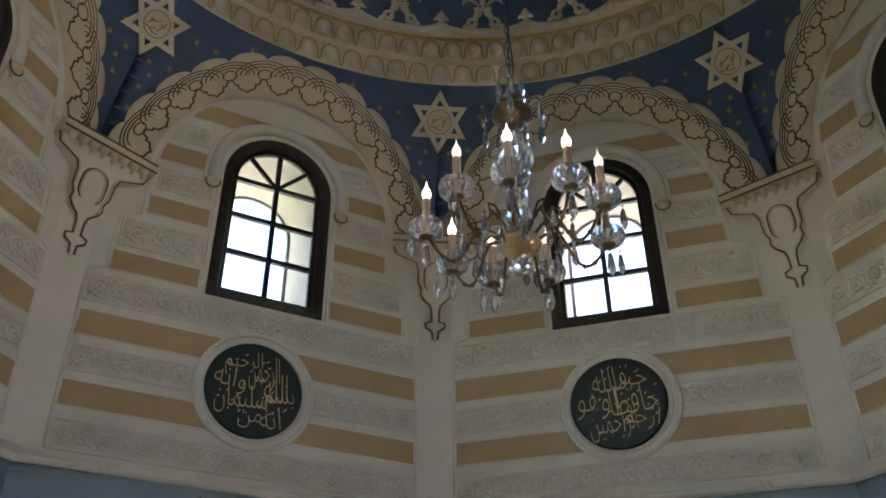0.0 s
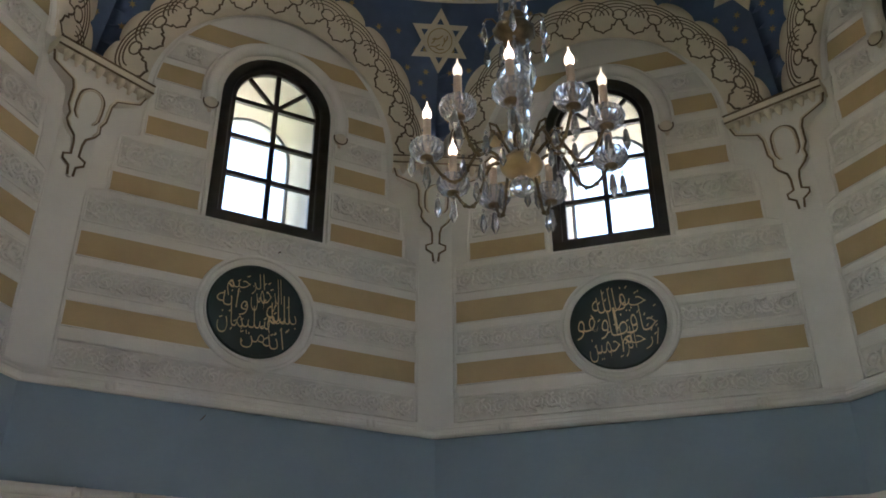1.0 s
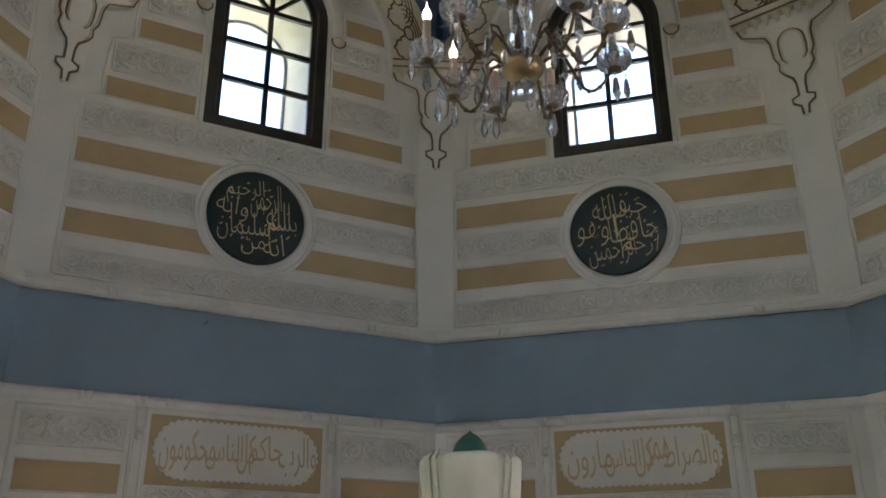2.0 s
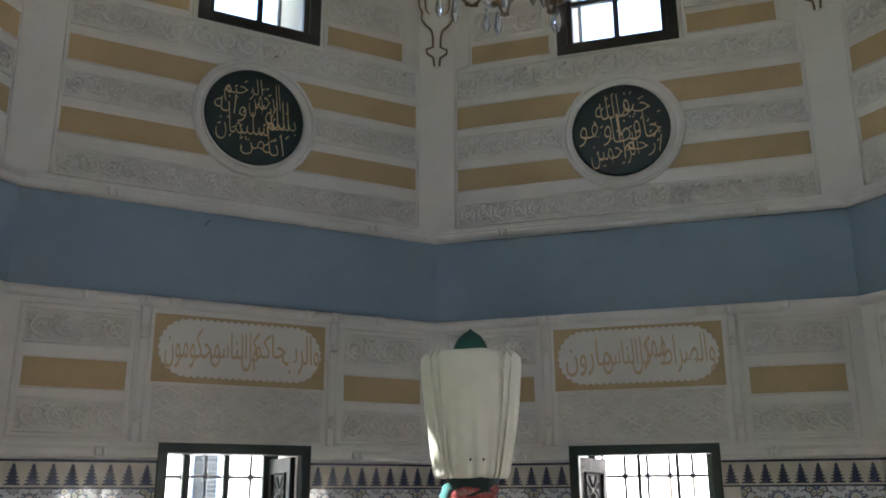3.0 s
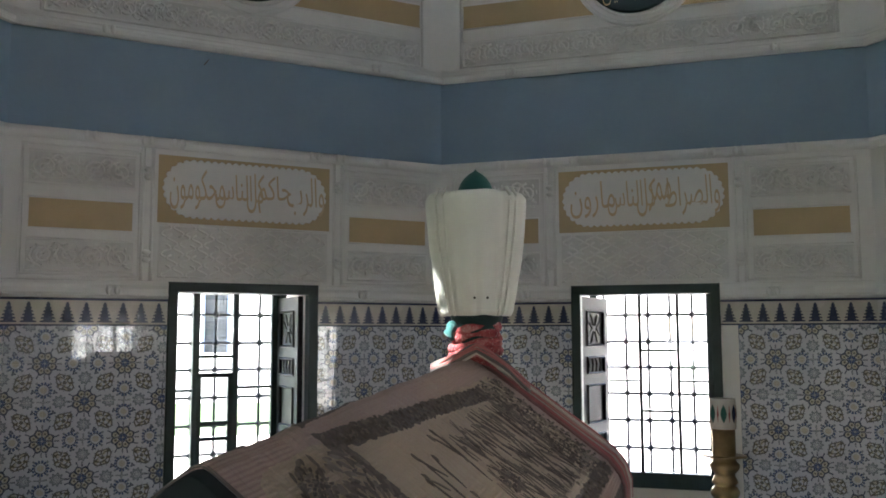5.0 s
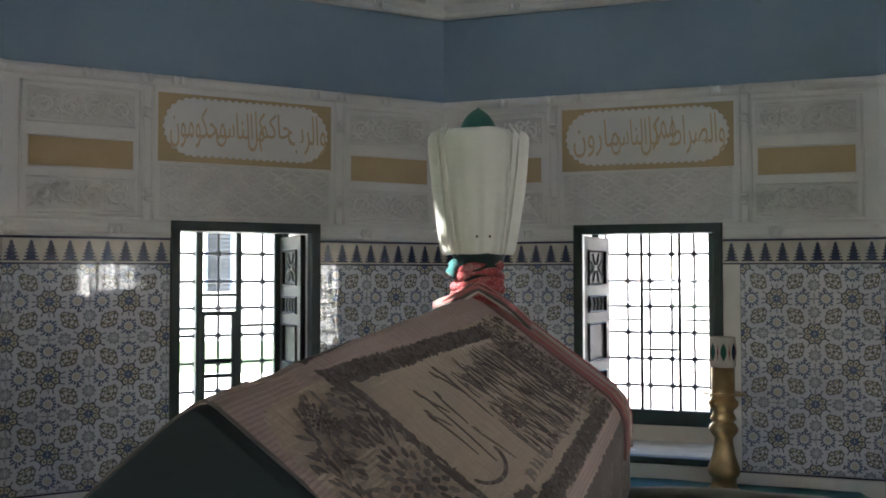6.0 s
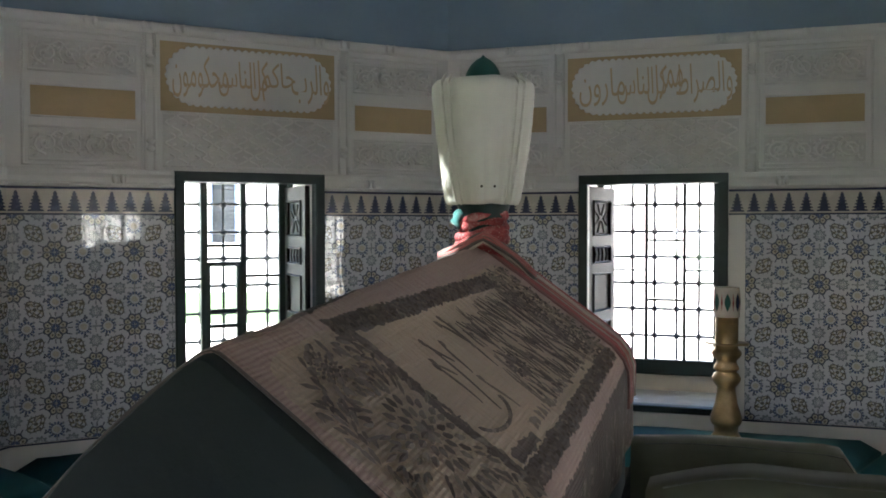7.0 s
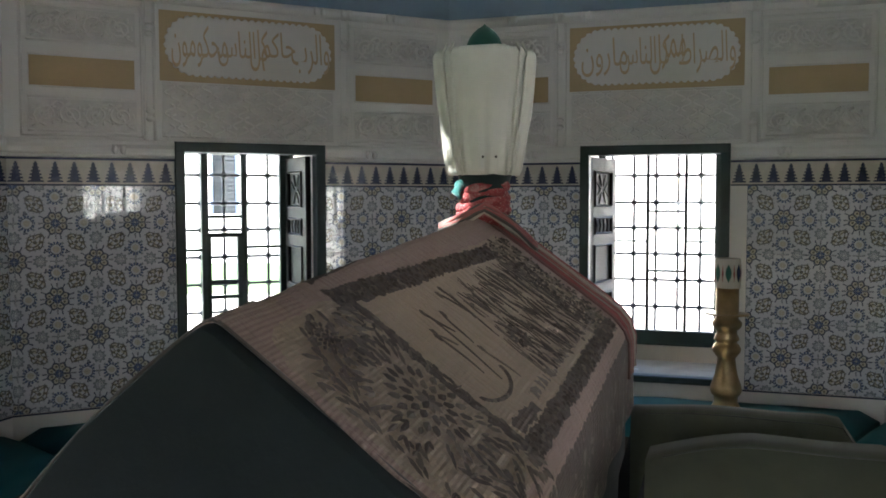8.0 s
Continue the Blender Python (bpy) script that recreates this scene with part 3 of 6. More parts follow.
run(band_cornice, [(3.455, 0), (3.455, 0.035), (3.468, 0.05), (3.486, 0.055), (3.50, 0.045), (3.508, 0.032), (3.52, 0.032), (3.53, 0.022), (3.55, 0.016), (3.556, 0)])
run(band_cornice, [(2.835, 0), (2.838, 0.016), (2.85, 0.028), (2.868, 0.036), (2.885, 0.03), (2.895, 0.016), (2.90, 0)])
run(band_cornice, [(1.955, 0), (1.957, 0.022), (1.972, 0.03), (1.985, 0.022), (2.01, 0.018), (2.03, 0.026), (2.05, 0.02), (2.055, 0)], LW + 0.001)
for us_, z_, d_ in (((-0.83, 0.83), 3.492, 0.05), ((-0.595, 0.595, -0.42, 0.42, -0.9, 0.9), 2.868, 0.032), ((-0.76, 0.76), 2.0, 0.024)):
    for u in us_:
        for du in (-0.022, 0.022):
            rings.blob((u + du, z_, d_), 0.017, 0.03, 0.018, 8, 6)
CORNICE_MESH, RING_MESH = band_cornice.mesh("cornice", PLASTER), rings.mesh("cornice_ring", PLASTER, True)
BLUE_MESH = plate_mesh("blue_band", [[(-HALF, 2.89), (HALF, 2.89), (HALF, 3.46), (-HALF, 3.46)]], -0.002, 0.002, BLUE)

# lower zone: framed panels over and beside the lower window
low_ridges, low_vines, low_ochre = Geo(), Geo(), []
for z0, z1, u0, u1 in ((2.10, 2.275, 0.655, 1.215), (2.585, 2.765, 0.655, 1.215), (2.10, 2.275, -1.215, -0.655), (2.585, 2.765, -1.215, -0.655), (2.085, 2.385, -0.515, 0.515)):
    GROUND_MESH.append(plate_mesh("relief_ground", [[(u0, z0), (u1, z0), (u1, z1), (u0, z1)]], -0.002, 0.0015, SHADEGROUND))


def frame_ridge(g, u0, u1, z0, z1, r=0.009):
    g.tube([(u0, z0, 0), (u1, z0, 0), (u1, z1, 0), (u0, z1, 0)], r, 4, closed=True)


for sx in (-1, 1):
    lo, hi = (0.655, 1.215) if sx > 0 else (-1.215, -0.655)
    for z0, z1 in ((2.10, 2.275), (2.585, 2.765)):
        frame_ridge(low_ridges, lo, hi, z0, z1)
        scroll_row(low_vines, z0 + 0.012, z1 - 0.012, lo + 0.02, hi - 0.02)
    low_ochre.append([(lo + 0.01, 2.34), (hi - 0.01, 2.34), (hi - 0.01, 2.50), (lo + 0.01, 2.50)])
    frame_ridge(low_ridges, lo + 0.005, hi - 0.005, 2.335, 2.505, 0.006)
    frame_ridge(low_ridges, lo - 0.03, hi + 0.03, 2.075, 2.80, 0.011)
    for u in (0.558, 0.612):
        low_ridges.tube([(sx * u, 2.06, 0.0), (sx * u, 2.84, 0.0)], 0.011, 5)
    for z in (2.20, 2.68):
        for dz in (-0.022, 0.022):
            low_ridges.blob((sx * 0.585, z + dz, 0.012), 0.026, 0.017, 0.018, 8, 6)
frame_ridge(low_ridges, -0.515, 0.515, 2.085, 2.385, 0.007)
# wavy interlace on the panel above the window
for row in range(5):
    for col in range(14):
        u, z = -0.475 + col * 0.0705 + (0.035 if row % 2 else 0), 2.115 + row * 0.06
        if abs(u) > 0.485:
            continue
        pts = [(u + 0.03 * math.sin(2 * math.pi * q) * (1 if (row + col) % 2 else -1), z + (q - 0.5) * 0.075, 0.001) for q in [i / 7 for i in range(8)]]
        low_vines.tube(pts, 0.0068, 4)
low_ochre_center = [(-0.527, 2.40), (0.527, 2.40), (0.527, 2.80), (-0.527, 2.80)]
LOW_RIDGE, LOW_VINE = low_ridges.mesh("panel_moulding", PLASTER, True), low_vines.mesh("panel_relief", RELIEF, True)
LOW_OCHRE = [plate_mesh("ochre_panel", [p], 0.0, 0.003, OCHRE) for p in low_ochre + [low_ochre_center]]


def cartouche(w, h):
    """A long panel with round ends and a small-scalloped edge."""
    return arc(w - h, 0, h, h, -90, 90, 40) + arc(-(w - h), 0, h, h, 90, 270, 40)


def scalloped(loop, step, amp):
    out, run_ = [], 0.0
    n = len(loop)
    dense = []
    for i in range(n):
        a, b = Vector(loop[i]), Vector(loop[(i + 1) % n])
        k = max(1, int((b - a).length / (step / 6)))
        dense += [a.lerp(b, j / k) for j in range(k)]
    total = sum((dense[(i + 1) % len(dense)] - dense[i]).length for i in range(len(dense)))
    cnt = round(total / step)
    for i, p in enumerate(dense):
        t = (dense[(i + 1) % len(dense)] - dense[i - 1]).normalized()
        nrm = Vector((t.y, -t.x))
        out.append(tuple(p + nrm * amp * abs(math.sin(math.pi * cnt * run_ / total))))
        run_ += (dense[(i + 1) % len(dense)] - p).length
    return out


CART_LOOP = [(x, z + 2.607) for x, z in scalloped(cartouche(0.485, 0.158), 0.042, 0.016)]
CART_MESH = plate_mesh("cartouche", [CART_LOOP], 0.002, 0.012, PLASTER, 0.003)

# tiled dado border
border, trees = Geo(), Geo()
for lo, hi in ((-HALF, -LW - 0.002), (LW + 0.002, HALF)):
    border.box(lo, hi, 1.805, 1.945, 0.0, 0.010)
    n = round((hi - lo) / 0.093)
    for i in range(n):
        u, w = lo + (i + 0.5) * (hi - lo) / n, 0.039
        poly_r = []
        for s_ in range(6):
            y = 1.818 + s_ * 0.0185
            ww = w * (1.0, 0.88, 0.74, 0.58, 0.42, 0.26)[s_]
            poly_r += [(ww * 1.05, y), (ww * 1.0, y + 0.008), (ww * 0.58, y + 0.011), (ww * 0.58, y + 0.0185)]
        poly = [(u + x, y) for x, y in poly_r] + [(u - x, y) for x, y in reversed(poly_r)]
        trees.prism(poly, 0.010, 0.0115)
    trees.box(lo, hi, 1.799, 1.808, 0.0, 0.014)
    trees.box(lo, hi, 1.940, 1.953, 0.0, 0.017)
    trees.box(lo, hi, 0.548, 0.556, 0.0, 0.012)
BORDER_MESH, TREE_MESH = border.mesh("border_tile", STRIPCREAM), trees.mesh("border_motif", STRIPBLUE)

for k in WALLS:
    for name, me in [("moulding", RIDGE_MESH), ("vine_relief", VINE_MESH), ("window_hood", HOOD_MESH), ("hood_knob", KNOB_MESH), ("knob_outline", KNOB_RING), ("cornice", CORNICE_MESH),
                     ("cornice_ring", RING_MESH), ("blue_band", BLUE_MESH), ("panel_moulding", LOW_RIDGE), ("panel_relief", LOW_VINE), ("cartouche", CART_MESH),
                     ("border_tile", BORDER_MESH), ("border_motif", TREE_MESH)] + [("stripe", me) for me in OCHRE_MESH] + [("relief_ground", me) for me in GROUND_MESH] + [("ochre_panel", me) for me in LOW_OCHRE]:
        part(name, me, parent=WALL[k])

# ---------------------------------------------------------------- arches, pendentives, ring and dome
ZC, RING_R, RING_Z = 5.66, 2.83, 6.86


def lean(z):
    q = min(1.0, max(0.0, (z - ZC) / 1.12))
    return 0.32 * q ** 1.4


def on_arch(theta, q, off=0.0):
    """A point of the lobed arch band, in a wall's frame: theta along the arch, q from its inner (0) to its outer edge (1)."""
    a, b = 0.95 + 0.33 * q, 0.96 + 0.21 * q
    u, z = a * math.cos(theta), ZC + b * math.sin(theta)
    d = lean(z) * (0.22 + 0.78 * min(1.0, q))
    return Vector((u * (1 - d / APO), z, d + 0.028 + off))


LOBES = 12
outer_q = lambda v: 0.85 + 0.15 * abs(math.sin(math.pi * v)) ** 0.55
NT = LOBES * 10
band_face, lace, soffit, blue = Geo(), Geo(), Geo(), Geo()
rows = []
for i in range(NT + 1):
    th = math.pi * i / NT
    qo = outer_q(i / 10)
    rows.append([on_arch(th, 0.0, -0.03), on_arch(th, 0.0)] + [on_arch(th, qo * j / 4) for j in range(1, 5)] + [on_arch(th, qo, -0.05)])
band_face.sheet(rows)
srows = []
for i in range(41):
    th = math.pi * i / 40
    p = on_arch(th, 0.0)
    w = Vector((0.91 * math.cos(th), ZC + 1.0 * math.sin(th), 0.0))
    mid = p.lerp(w, 0.5) + Vector((0.02 * math.cos(th), 0.03 * math.sin(th), 0))
    srows.append([w, mid, p])
soffit.sheet(srows)


def lace_line(f, v0, v1, n, r=0.0075):
    """A painted fillet in every lobe; f(v) gives q."""
    for l in range(LOBES):
        pts = []
        for i in range(n + 1):
            v = v0 + (v1 - v0) * i / n
            vv, q = f(v)
            th = math.pi * (l + vv) / LOBES
            if th < 0.0 or th > math.pi:
                continue
            pts.append(on_arch(th, q, 0.001))
        if len(pts) > 1:
            lace.tube(pts, r, 4, flat=0.6, up=(0, 0, 1))


# rings at the joints of the lobes, three arcs about each of them that cross halfway, and a row of pointed drops
lace_line(lambda v: (0.2 * math.cos(v), 0.51 + 0.115 * math.sin(v)), 0.0, 2 * math.pi, 18, 0.0068)
for half, rise in ((0.56, 0.20), (0.70, 0.265), (0.84, 0.33)):
    lace_line(lambda v: (half * math.cos(v), 0.49 + rise * math.sin(v)), 0.0, math.pi, 18, 0.0062)


def pendant(v):
    x = abs(v - 0.5) * 2
    stops = ((0.0, 0.06), (0.12, 0.105), (0.5, 0.165), (0.54, 0.28), (0.70, 0.255), (0.78, 0.34), (0.9, 0.395), (1.0, 0.41))
    for (x0, q0), (x1, q1) in zip(stops, stops[1:]):
        if x <= x1:
            return v, q0 + (q1 - q0) * (x - x0) / (x1 - x0)
    return v, 0.41


lace_line(pendant, 0.0, 1.0, 40, 0.0085)


def spandrel_r(phi, z):
    """Radius of the blue spandrel at an angle and height: from the wall it leans in to the ring."""
    corner = abs((phi + math.pi / 8) % (math.pi / 4) - math.pi / 8)
    a = min(math.pi / 8, math.hypot(corner, 0.05))
    rw = APO / math.cos(math.pi / 8 - a)
    q = min(1.0, max(0.0, (z - ZC) / (RING_Z + 0.01 - ZC)))
    h = 0.9 * q ** (1.15 + 0.4 * a / (math.pi / 8)) + 0.1 * q ** 8
    return rw + (RING_R - rw) * h + 0.085 * (1 - q ** 8)


def spandrel_curve(w, phi, n=10):
    """From a point w of the arch's edge up and inwards to the ring."""
    out = []
    for j in range(n + 1):
        z = w.z + (RING_Z + 0.01 - w.z) * j / n
        r = spandrel_r(phi, z)
        out.append(Vector((r * math.cos(phi), r * math.sin(phi), z)))
    return out


# blue spandrels: from the arch's lobed edge to the ring, one sheet between two neighbouring arches
F0, F0I = FRAME[0], FRAME[0].inverted()
brows = []
for i in range(NT + 1):
    th = math.pi * i / NT
    e = on_arch(th, 0.80, -0.012)
    w = F0 @ e
    phi = math.atan2(w.y, w.x)
    brows.append([F0I @ p for p in spandrel_curve(w, phi)])
for sx, at in ((1, 0), (-1, len(brows))):
    phi = math.atan2(F0[1][3], F0[0][3]) - sx * math.pi / 8
    w = Vector((math.cos(phi), math.sin(phi), 0)) * spandrel_r(phi, ZC + 0.01) + Vector((0, 0, ZC + 0.01))
    brows.insert(at, [F0I @ p for p in spandrel_curve(w, phi)])
blue.sheet(brows)
fill = Geo()
for sx in (-1, 1):
    fill.add([(sx * 1.25, ZC - 0.02, 0.001), (sx * HALF, ZC - 0.02, 0.001), (sx * HALF, ZC + 0.15, 0.001), (sx * 1.25, ZC + 0.15, 0.001)], [(0, 1, 2, 3)])
BAND_MESH, LACE_MESH, SOFFIT_MESH, SPANDREL_MESH = band_face.mesh("arch_band", CREAM, True), lace.mesh("arch_tracery", BROWNLINE), soffit.mesh("arch_soffit", PLASTER, True), blue.mesh("spandrel", DOMEBLUE, True)
FILL_MESH = fill.mesh("spandrel_foot", DOMEBLUE)
for k in WALLS:
    ar = new("arch_%d" % NUMBER[k], BAND_MESH)
    ar.matrix_basis = FRAME[k]
    tagged(ar, "cream lobed arch with dark interlaced tracery over the window", "arch", "arches", "structure")
    for name, me in (("arch_tracery", LACE_MESH), ("arch_soffit", SOFFIT_MESH), ("spandrel", SPANDREL_MESH), ("spandrel_foot", FILL_MESH)):
        part(name, me, parent=ar)

# ring of two tiers of little niches
N = 96
ring_body, gold_wire, bulges = Geo(), Geo(), Geo()
prof = [(RING_R + 0.12, RING_Z - 0.012), (RING_R, RING_Z), (RING_R - 0.005, RING_Z + 0.205), (RING_R - 0.06, RING_Z + 0.215), (RING_R - 0.065, RING_Z + 0.43), (RING_R - 0.04, RING_Z + 0.445), (RING_R - 0.04, RING_Z + 0.47)]
ring_body.sheet([[Vector((r * math.cos(2 * math.pi * i / N), r * math.sin(2 * math.pi * i / N), z)) for r, z in reversed(prof)] for i in range(N + 1)])
for tier, (z, r, shift) in enumerate(((RING_Z + 0.012, RING_R - 0.006, 0.0), (RING_Z + 0.225, RING_R - 0.066, 0.5))):
    pts = []
    w = 2 * math.pi / N
    for i in range(N):
        c = (i + shift) * w
        for x, y in [(-0.5, 0.0), (-0.45, 0.012), (-0.41, 0.05), (-0.40, 0.11), (-0.33, 0.155), (-0.18, 0.185), (0.0, 0.195), (0.18, 0.185), (0.33, 0.155), (0.40, 0.11), (0.41, 0.05), (0.45, 0.012)]:
            a = c + x * w
            pts.append((r * math.cos(a), r * math.sin(a), z + y))
        m = Matrix.Rotation(c, 4, "Z") @ Matrix.Translation((r + 0.012, 0, z + 0.10))
        bulges.blob((0, 0, 0), 0.05, 0.06, 0.078, 8, 5, m)
    gold_wire.tube(pts, 0.0075, 5, closed=True)
ring_ob = tagged(part("ring_cornice", ring_body, CREAM, smooth=False), "cream ring cornice with two tiers of small niches", "cornice", kind="structure")
part("niche_bulge", bulges, CREAM, ring_ob, smooth=True)
part("gilt_outline", gold_wire, GILT, ring_ob, "thin gilded niche outlines", True)
gold_ring = Geo()
for r, z, t in ((RING_R - 0.05, RING_Z + 0.455, 0.009), (RING_R - 0.048, RING_Z + 0.48, 0.006)):
    gold_ring.tube([(r * math.cos(2 * math.pi * i / N), r * math.sin(2 * math.pi * i / N), z) for i in range(N)], t, 5, closed=True)
part("gilt_fillet", gold_ring, GILT, ring_ob, smooth=True)

DZ, DR = RING_Z + 0.55, RING_R - 0.06


def on_dome(phi, h, off=0.0):
    """Dome surface: h from 0 at its foot to 1 at the crown."""
    e = h * math.pi / 2
    r = (DR - off) * math.cos(e)
    return Vector((r * math.cos(phi), r * math.sin(phi), DZ + (2.75 - off) * math.sin(e)))


dome, cove, ornament = Geo(), Geo(), Geo()
dome.sheet([[on_dome(2 * math.pi * i / 64, min(0.999, j / 16)) for j in range(17)][::-1] for i in range(65)])
cove.sheet([[Vector((r * math.cos(2 * math.pi * i / N), r * math.sin(2 * math.pi * i / N), z)) for r, z in reversed(((RING_R - 0.04, RING_Z + 0.46), (RING_R - 0.045, RING_Z + 0.50), (DR - 0.012, DZ - 0.01), (DR - 0.014, DZ + 0.03), (DR + 0.02, DZ + 0.035)))] for i in range(N + 1)])
dome_ob = tagged(part("ceiling", dome, DOMEBLUE, smooth=True), "deep blue painted dome with cream arabesques", "ceiling", kind="structure")
part("cove", cove, CREAM, dome_ob, smooth=True)


def orn(pts, r, n=6, closed=False):
    ornament.tube(pts, r, n, closed)


STEP = 2 * math.pi / 24
for i in range(24):
    c = STEP * (i + 0.5)

    def dp(x, y, off=0.004):
        return on_dome(c + x / DR, y / 4.32, off)

    # flower with four petals and an eye
    for sx in (-1, 1):
        for px, py in ((0.075, 0.275), (0.085, 0.165)):
            orn([dp(sx * (0.012 + (px - 0.012) * q), 0.22 + (py - 0.22) * q) for q in (0.0, 0.35, 0.7, 1.0)], [0.014, 0.034, 0.032, 0.008])
        # volute and leaf under the flower
        orn([dp(sx * (0.09 + 0.058 * (1 - 0.7 * q) * math.cos(2.4 - 6.4 * q)), 0.095 + 0.058 * (1 - 0.7 * q) * math.sin(2.4 - 6.4 * q)) for q in [j / 14 for j in range(15)]], [0.017 + 0.009 * j / 14 for j in range(15)])
        orn([dp(sx * 0.13, 0.07), dp(sx * 0.165, 0.05), dp(sx * 0.172, 0.025)], [0.026, 0.022, 0.005])
        # high spray beside the flower
        orn([dp(sx * 0.03, 0.30), dp(sx * 0.10, 0.37), dp(sx * 0.16, 0.36), dp(sx * 0.175, 0.31)], [0.014, 0.024, 0.028, 0.008])
        # wavy foot that runs to the neighbouring finial
        orn([dp(sx * x, y) for x, y in ((0.0, -0.012), (0.14, -0.008), (0.25, 0.004), (0.31, 0.03), (0.345, 0.085))], [0.022, 0.026, 0.036, 0.034, 0.016])
    orn([dp(0, 0.25), dp(0, 0.36), dp(0, 0.46)], [0.012, 0.03, 0.006])
    orn([dp(0.013 * math.cos(a), 0.22 + 0.013 * math.sin(a), 0.034) for a in [2 * math.pi * j / 10 for j in range(10)]], 0.005, 4, closed=True)
    # trefoil finial between two flowers
    x0 = STEP * DR / 2
    orn([dp(x0, 0.0), dp(x0, 0.07), dp(x0, 0.13), dp(x0, 0.19), dp(x0, 0.235)], [0.045, 0.018, 0.022, 0.034, 0.006])
    for sx in (-1, 1):
        orn([dp(x0, 0.12), dp(x0 + sx * 0.04, 0.145), dp(x0 + sx * 0.062, 0.12)], [0.018, 0.027, 0.012])
part("arabesque", ornament, CREAM, dome_ob, "cream arabesque relief", True)
roof = Geo()
roof.sheet([[Vector((r * math.cos(2 * math.pi * i / 48), r * math.sin(2 * math.pi * i / 48), z)) for r, z in ((4.5, 7.70), (4.5, 7.95), (3.5, 8.1), (3.25, 9.0), (2.5, 10.1), (1.4, 10.75), (0.01, 10.95))] for i in range(49)])
roof.sheet([[Vector((r * math.cos(2 * math.pi * i / 48), r * math.sin(2 * math.pi * i / 48), z)) for r, z in ((3.09, 7.69), (4.5, 7.70))] for i in range(49)])
tagged(part("roof", roof, IRON, smooth=True), "lead-covered dome roof", "roof", kind="structure")


def star_mesh():
    """A six-pointed star of two triangles' bars with a disc on it."""
    def tri(r, a0):
        return [(r * math.cos(radians(a0 + 120 * i)), r * math.sin(radians(a0 + 120 * i))) for i in range(3)]
    g = []
    for a0, z in ((90, 0.0), (-90, 0.003)):
        g.append(plate_mesh("star", [tri(0.28, a0), tri(0.28 - 0.072, a0)], 0.0, 0.02 + z, CREAM, 0.004))
    g.append(plate_mesh("star", [arc(0, 0, 0.128, 0.128, 0, 350, 35)], 0.0, 0.027, CREAM, 0.004))
    out = Geo()
    for me in g:
        out.add([v.co for v in me.vertices], [p.vertices for p in me.polygons])
    return out.mesh("star", CREAM)


STAR = star_mesh()
rim = Geo()
rim.tube([(x, y, 0.027) for x, y in arc(0, 0, 0.108, 0.108, 0, 350, 35)], 0.005, 5, closed=True)
for a0 in (90, -90):
    rim.tube([(0.282 * math.cos(radians(a0 + 120 * i)), 0.282 * math.sin(radians(a0 + 120 * i)), 0.008) for i in range(3)], 0.006, 4, closed=True)
RIM = rim.mesh("star_rim", STARGOLD, True)
script = Geo()
for i, (x, y, l, a) in enumerate(((-0.04, -0.04, 0.09, 12), (0.03, -0.01, 0.08, 80), (-0.02, 0.03, 0.1, 20), (0.055, 0.02, 0.06, 70), (-0.06, 0.0, 0.06, 60), (0.0, -0.065, 0.08, -8))):
    dx, dy = math.cos(radians(a)) * l / 2, math.sin(radians(a)) * l / 2
    script.tube([(x - dx, y - dy, 0.027), (x + 0.3 * dy, y - 0.3 * dx, 0.03), (x + dx, y + dy, 0.027)], 0.006, 5, flat=0.6)
SCRIPT = script.mesh("raised_bars", STARGOLD, True)
tiny = Geo()
tiny.prism([((0.028 if i % 2 == 0 else 0.011) * math.cos(math.pi * i / 6), (0.028 if i % 2 == 0 else 0.011) * math.sin(math.pi * i / 6)) for i in range(12)], 0.0, 0.006)
TINY = tiny.mesh("small_star", STARGOLD)


def pendentive_frame(k, z, lift=0.012):
    """A frame on the blue spandrel over corner k at height z."""
    phi = radians(90 - 45 * k)
    out = Vector((math.cos(phi), math.sin(phi), 0))
    a, b = (out * spandrel_r(phi, zz) + Vector((0, 0, zz)) for zz in (z - 0.12, z + 0.12))
    up, side = (b - a).normalized(), Vector((math.sin(phi), -math.cos(phi), 0))
    m = Matrix((side, up, side.cross(up))).transposed().to_4x4()
    m.translation = (a + b) / 2 + side.cross(up) * lift
    return m


for k in WALLS:
    st = thing("star_ornament", pendentive_frame(k, 6.635, 0.05) @ Matrix.Scale(0.9, 4), "cream six-pointed star relief with a round centre on blue", "star ornament", "stars of the spandrels")
    part("star", STAR, parent=st)
    part("star_rim", RIM, parent=st, label="dull gold edging")
    part("raised_bars", SCRIPT, parent=st)
    for i, j in ((3, 3), (4, 6), (6, 4), (9, 7), (12, 4), (17, 6), (22, 3), (28, 6), (36, 4), (46, 5)):
        for ii in (i, len(brows) - 1 - i):
            p, u_, s_ = Vector(brows[ii][j]), Vector(brows[ii][j + 1]) - Vector(brows[ii][j - 1]), Vector(brows[ii + 1][j]) - Vector(brows[ii - 1][j])
            n_ = u_.cross(s_).normalized()
            n_ = n_ if n_.z > 0 else -n_
            x_ = u_.cross(n_).normalized()
            m = Matrix((x_, n_.cross(x_), n_)).transposed().to_4x4()
            m.translation = p + n_ * 0.002
            tagged(part("small_star", TINY, m=FRAME[k] @ m), "small dull gold star painted on blue", "star ornament", "small stars")

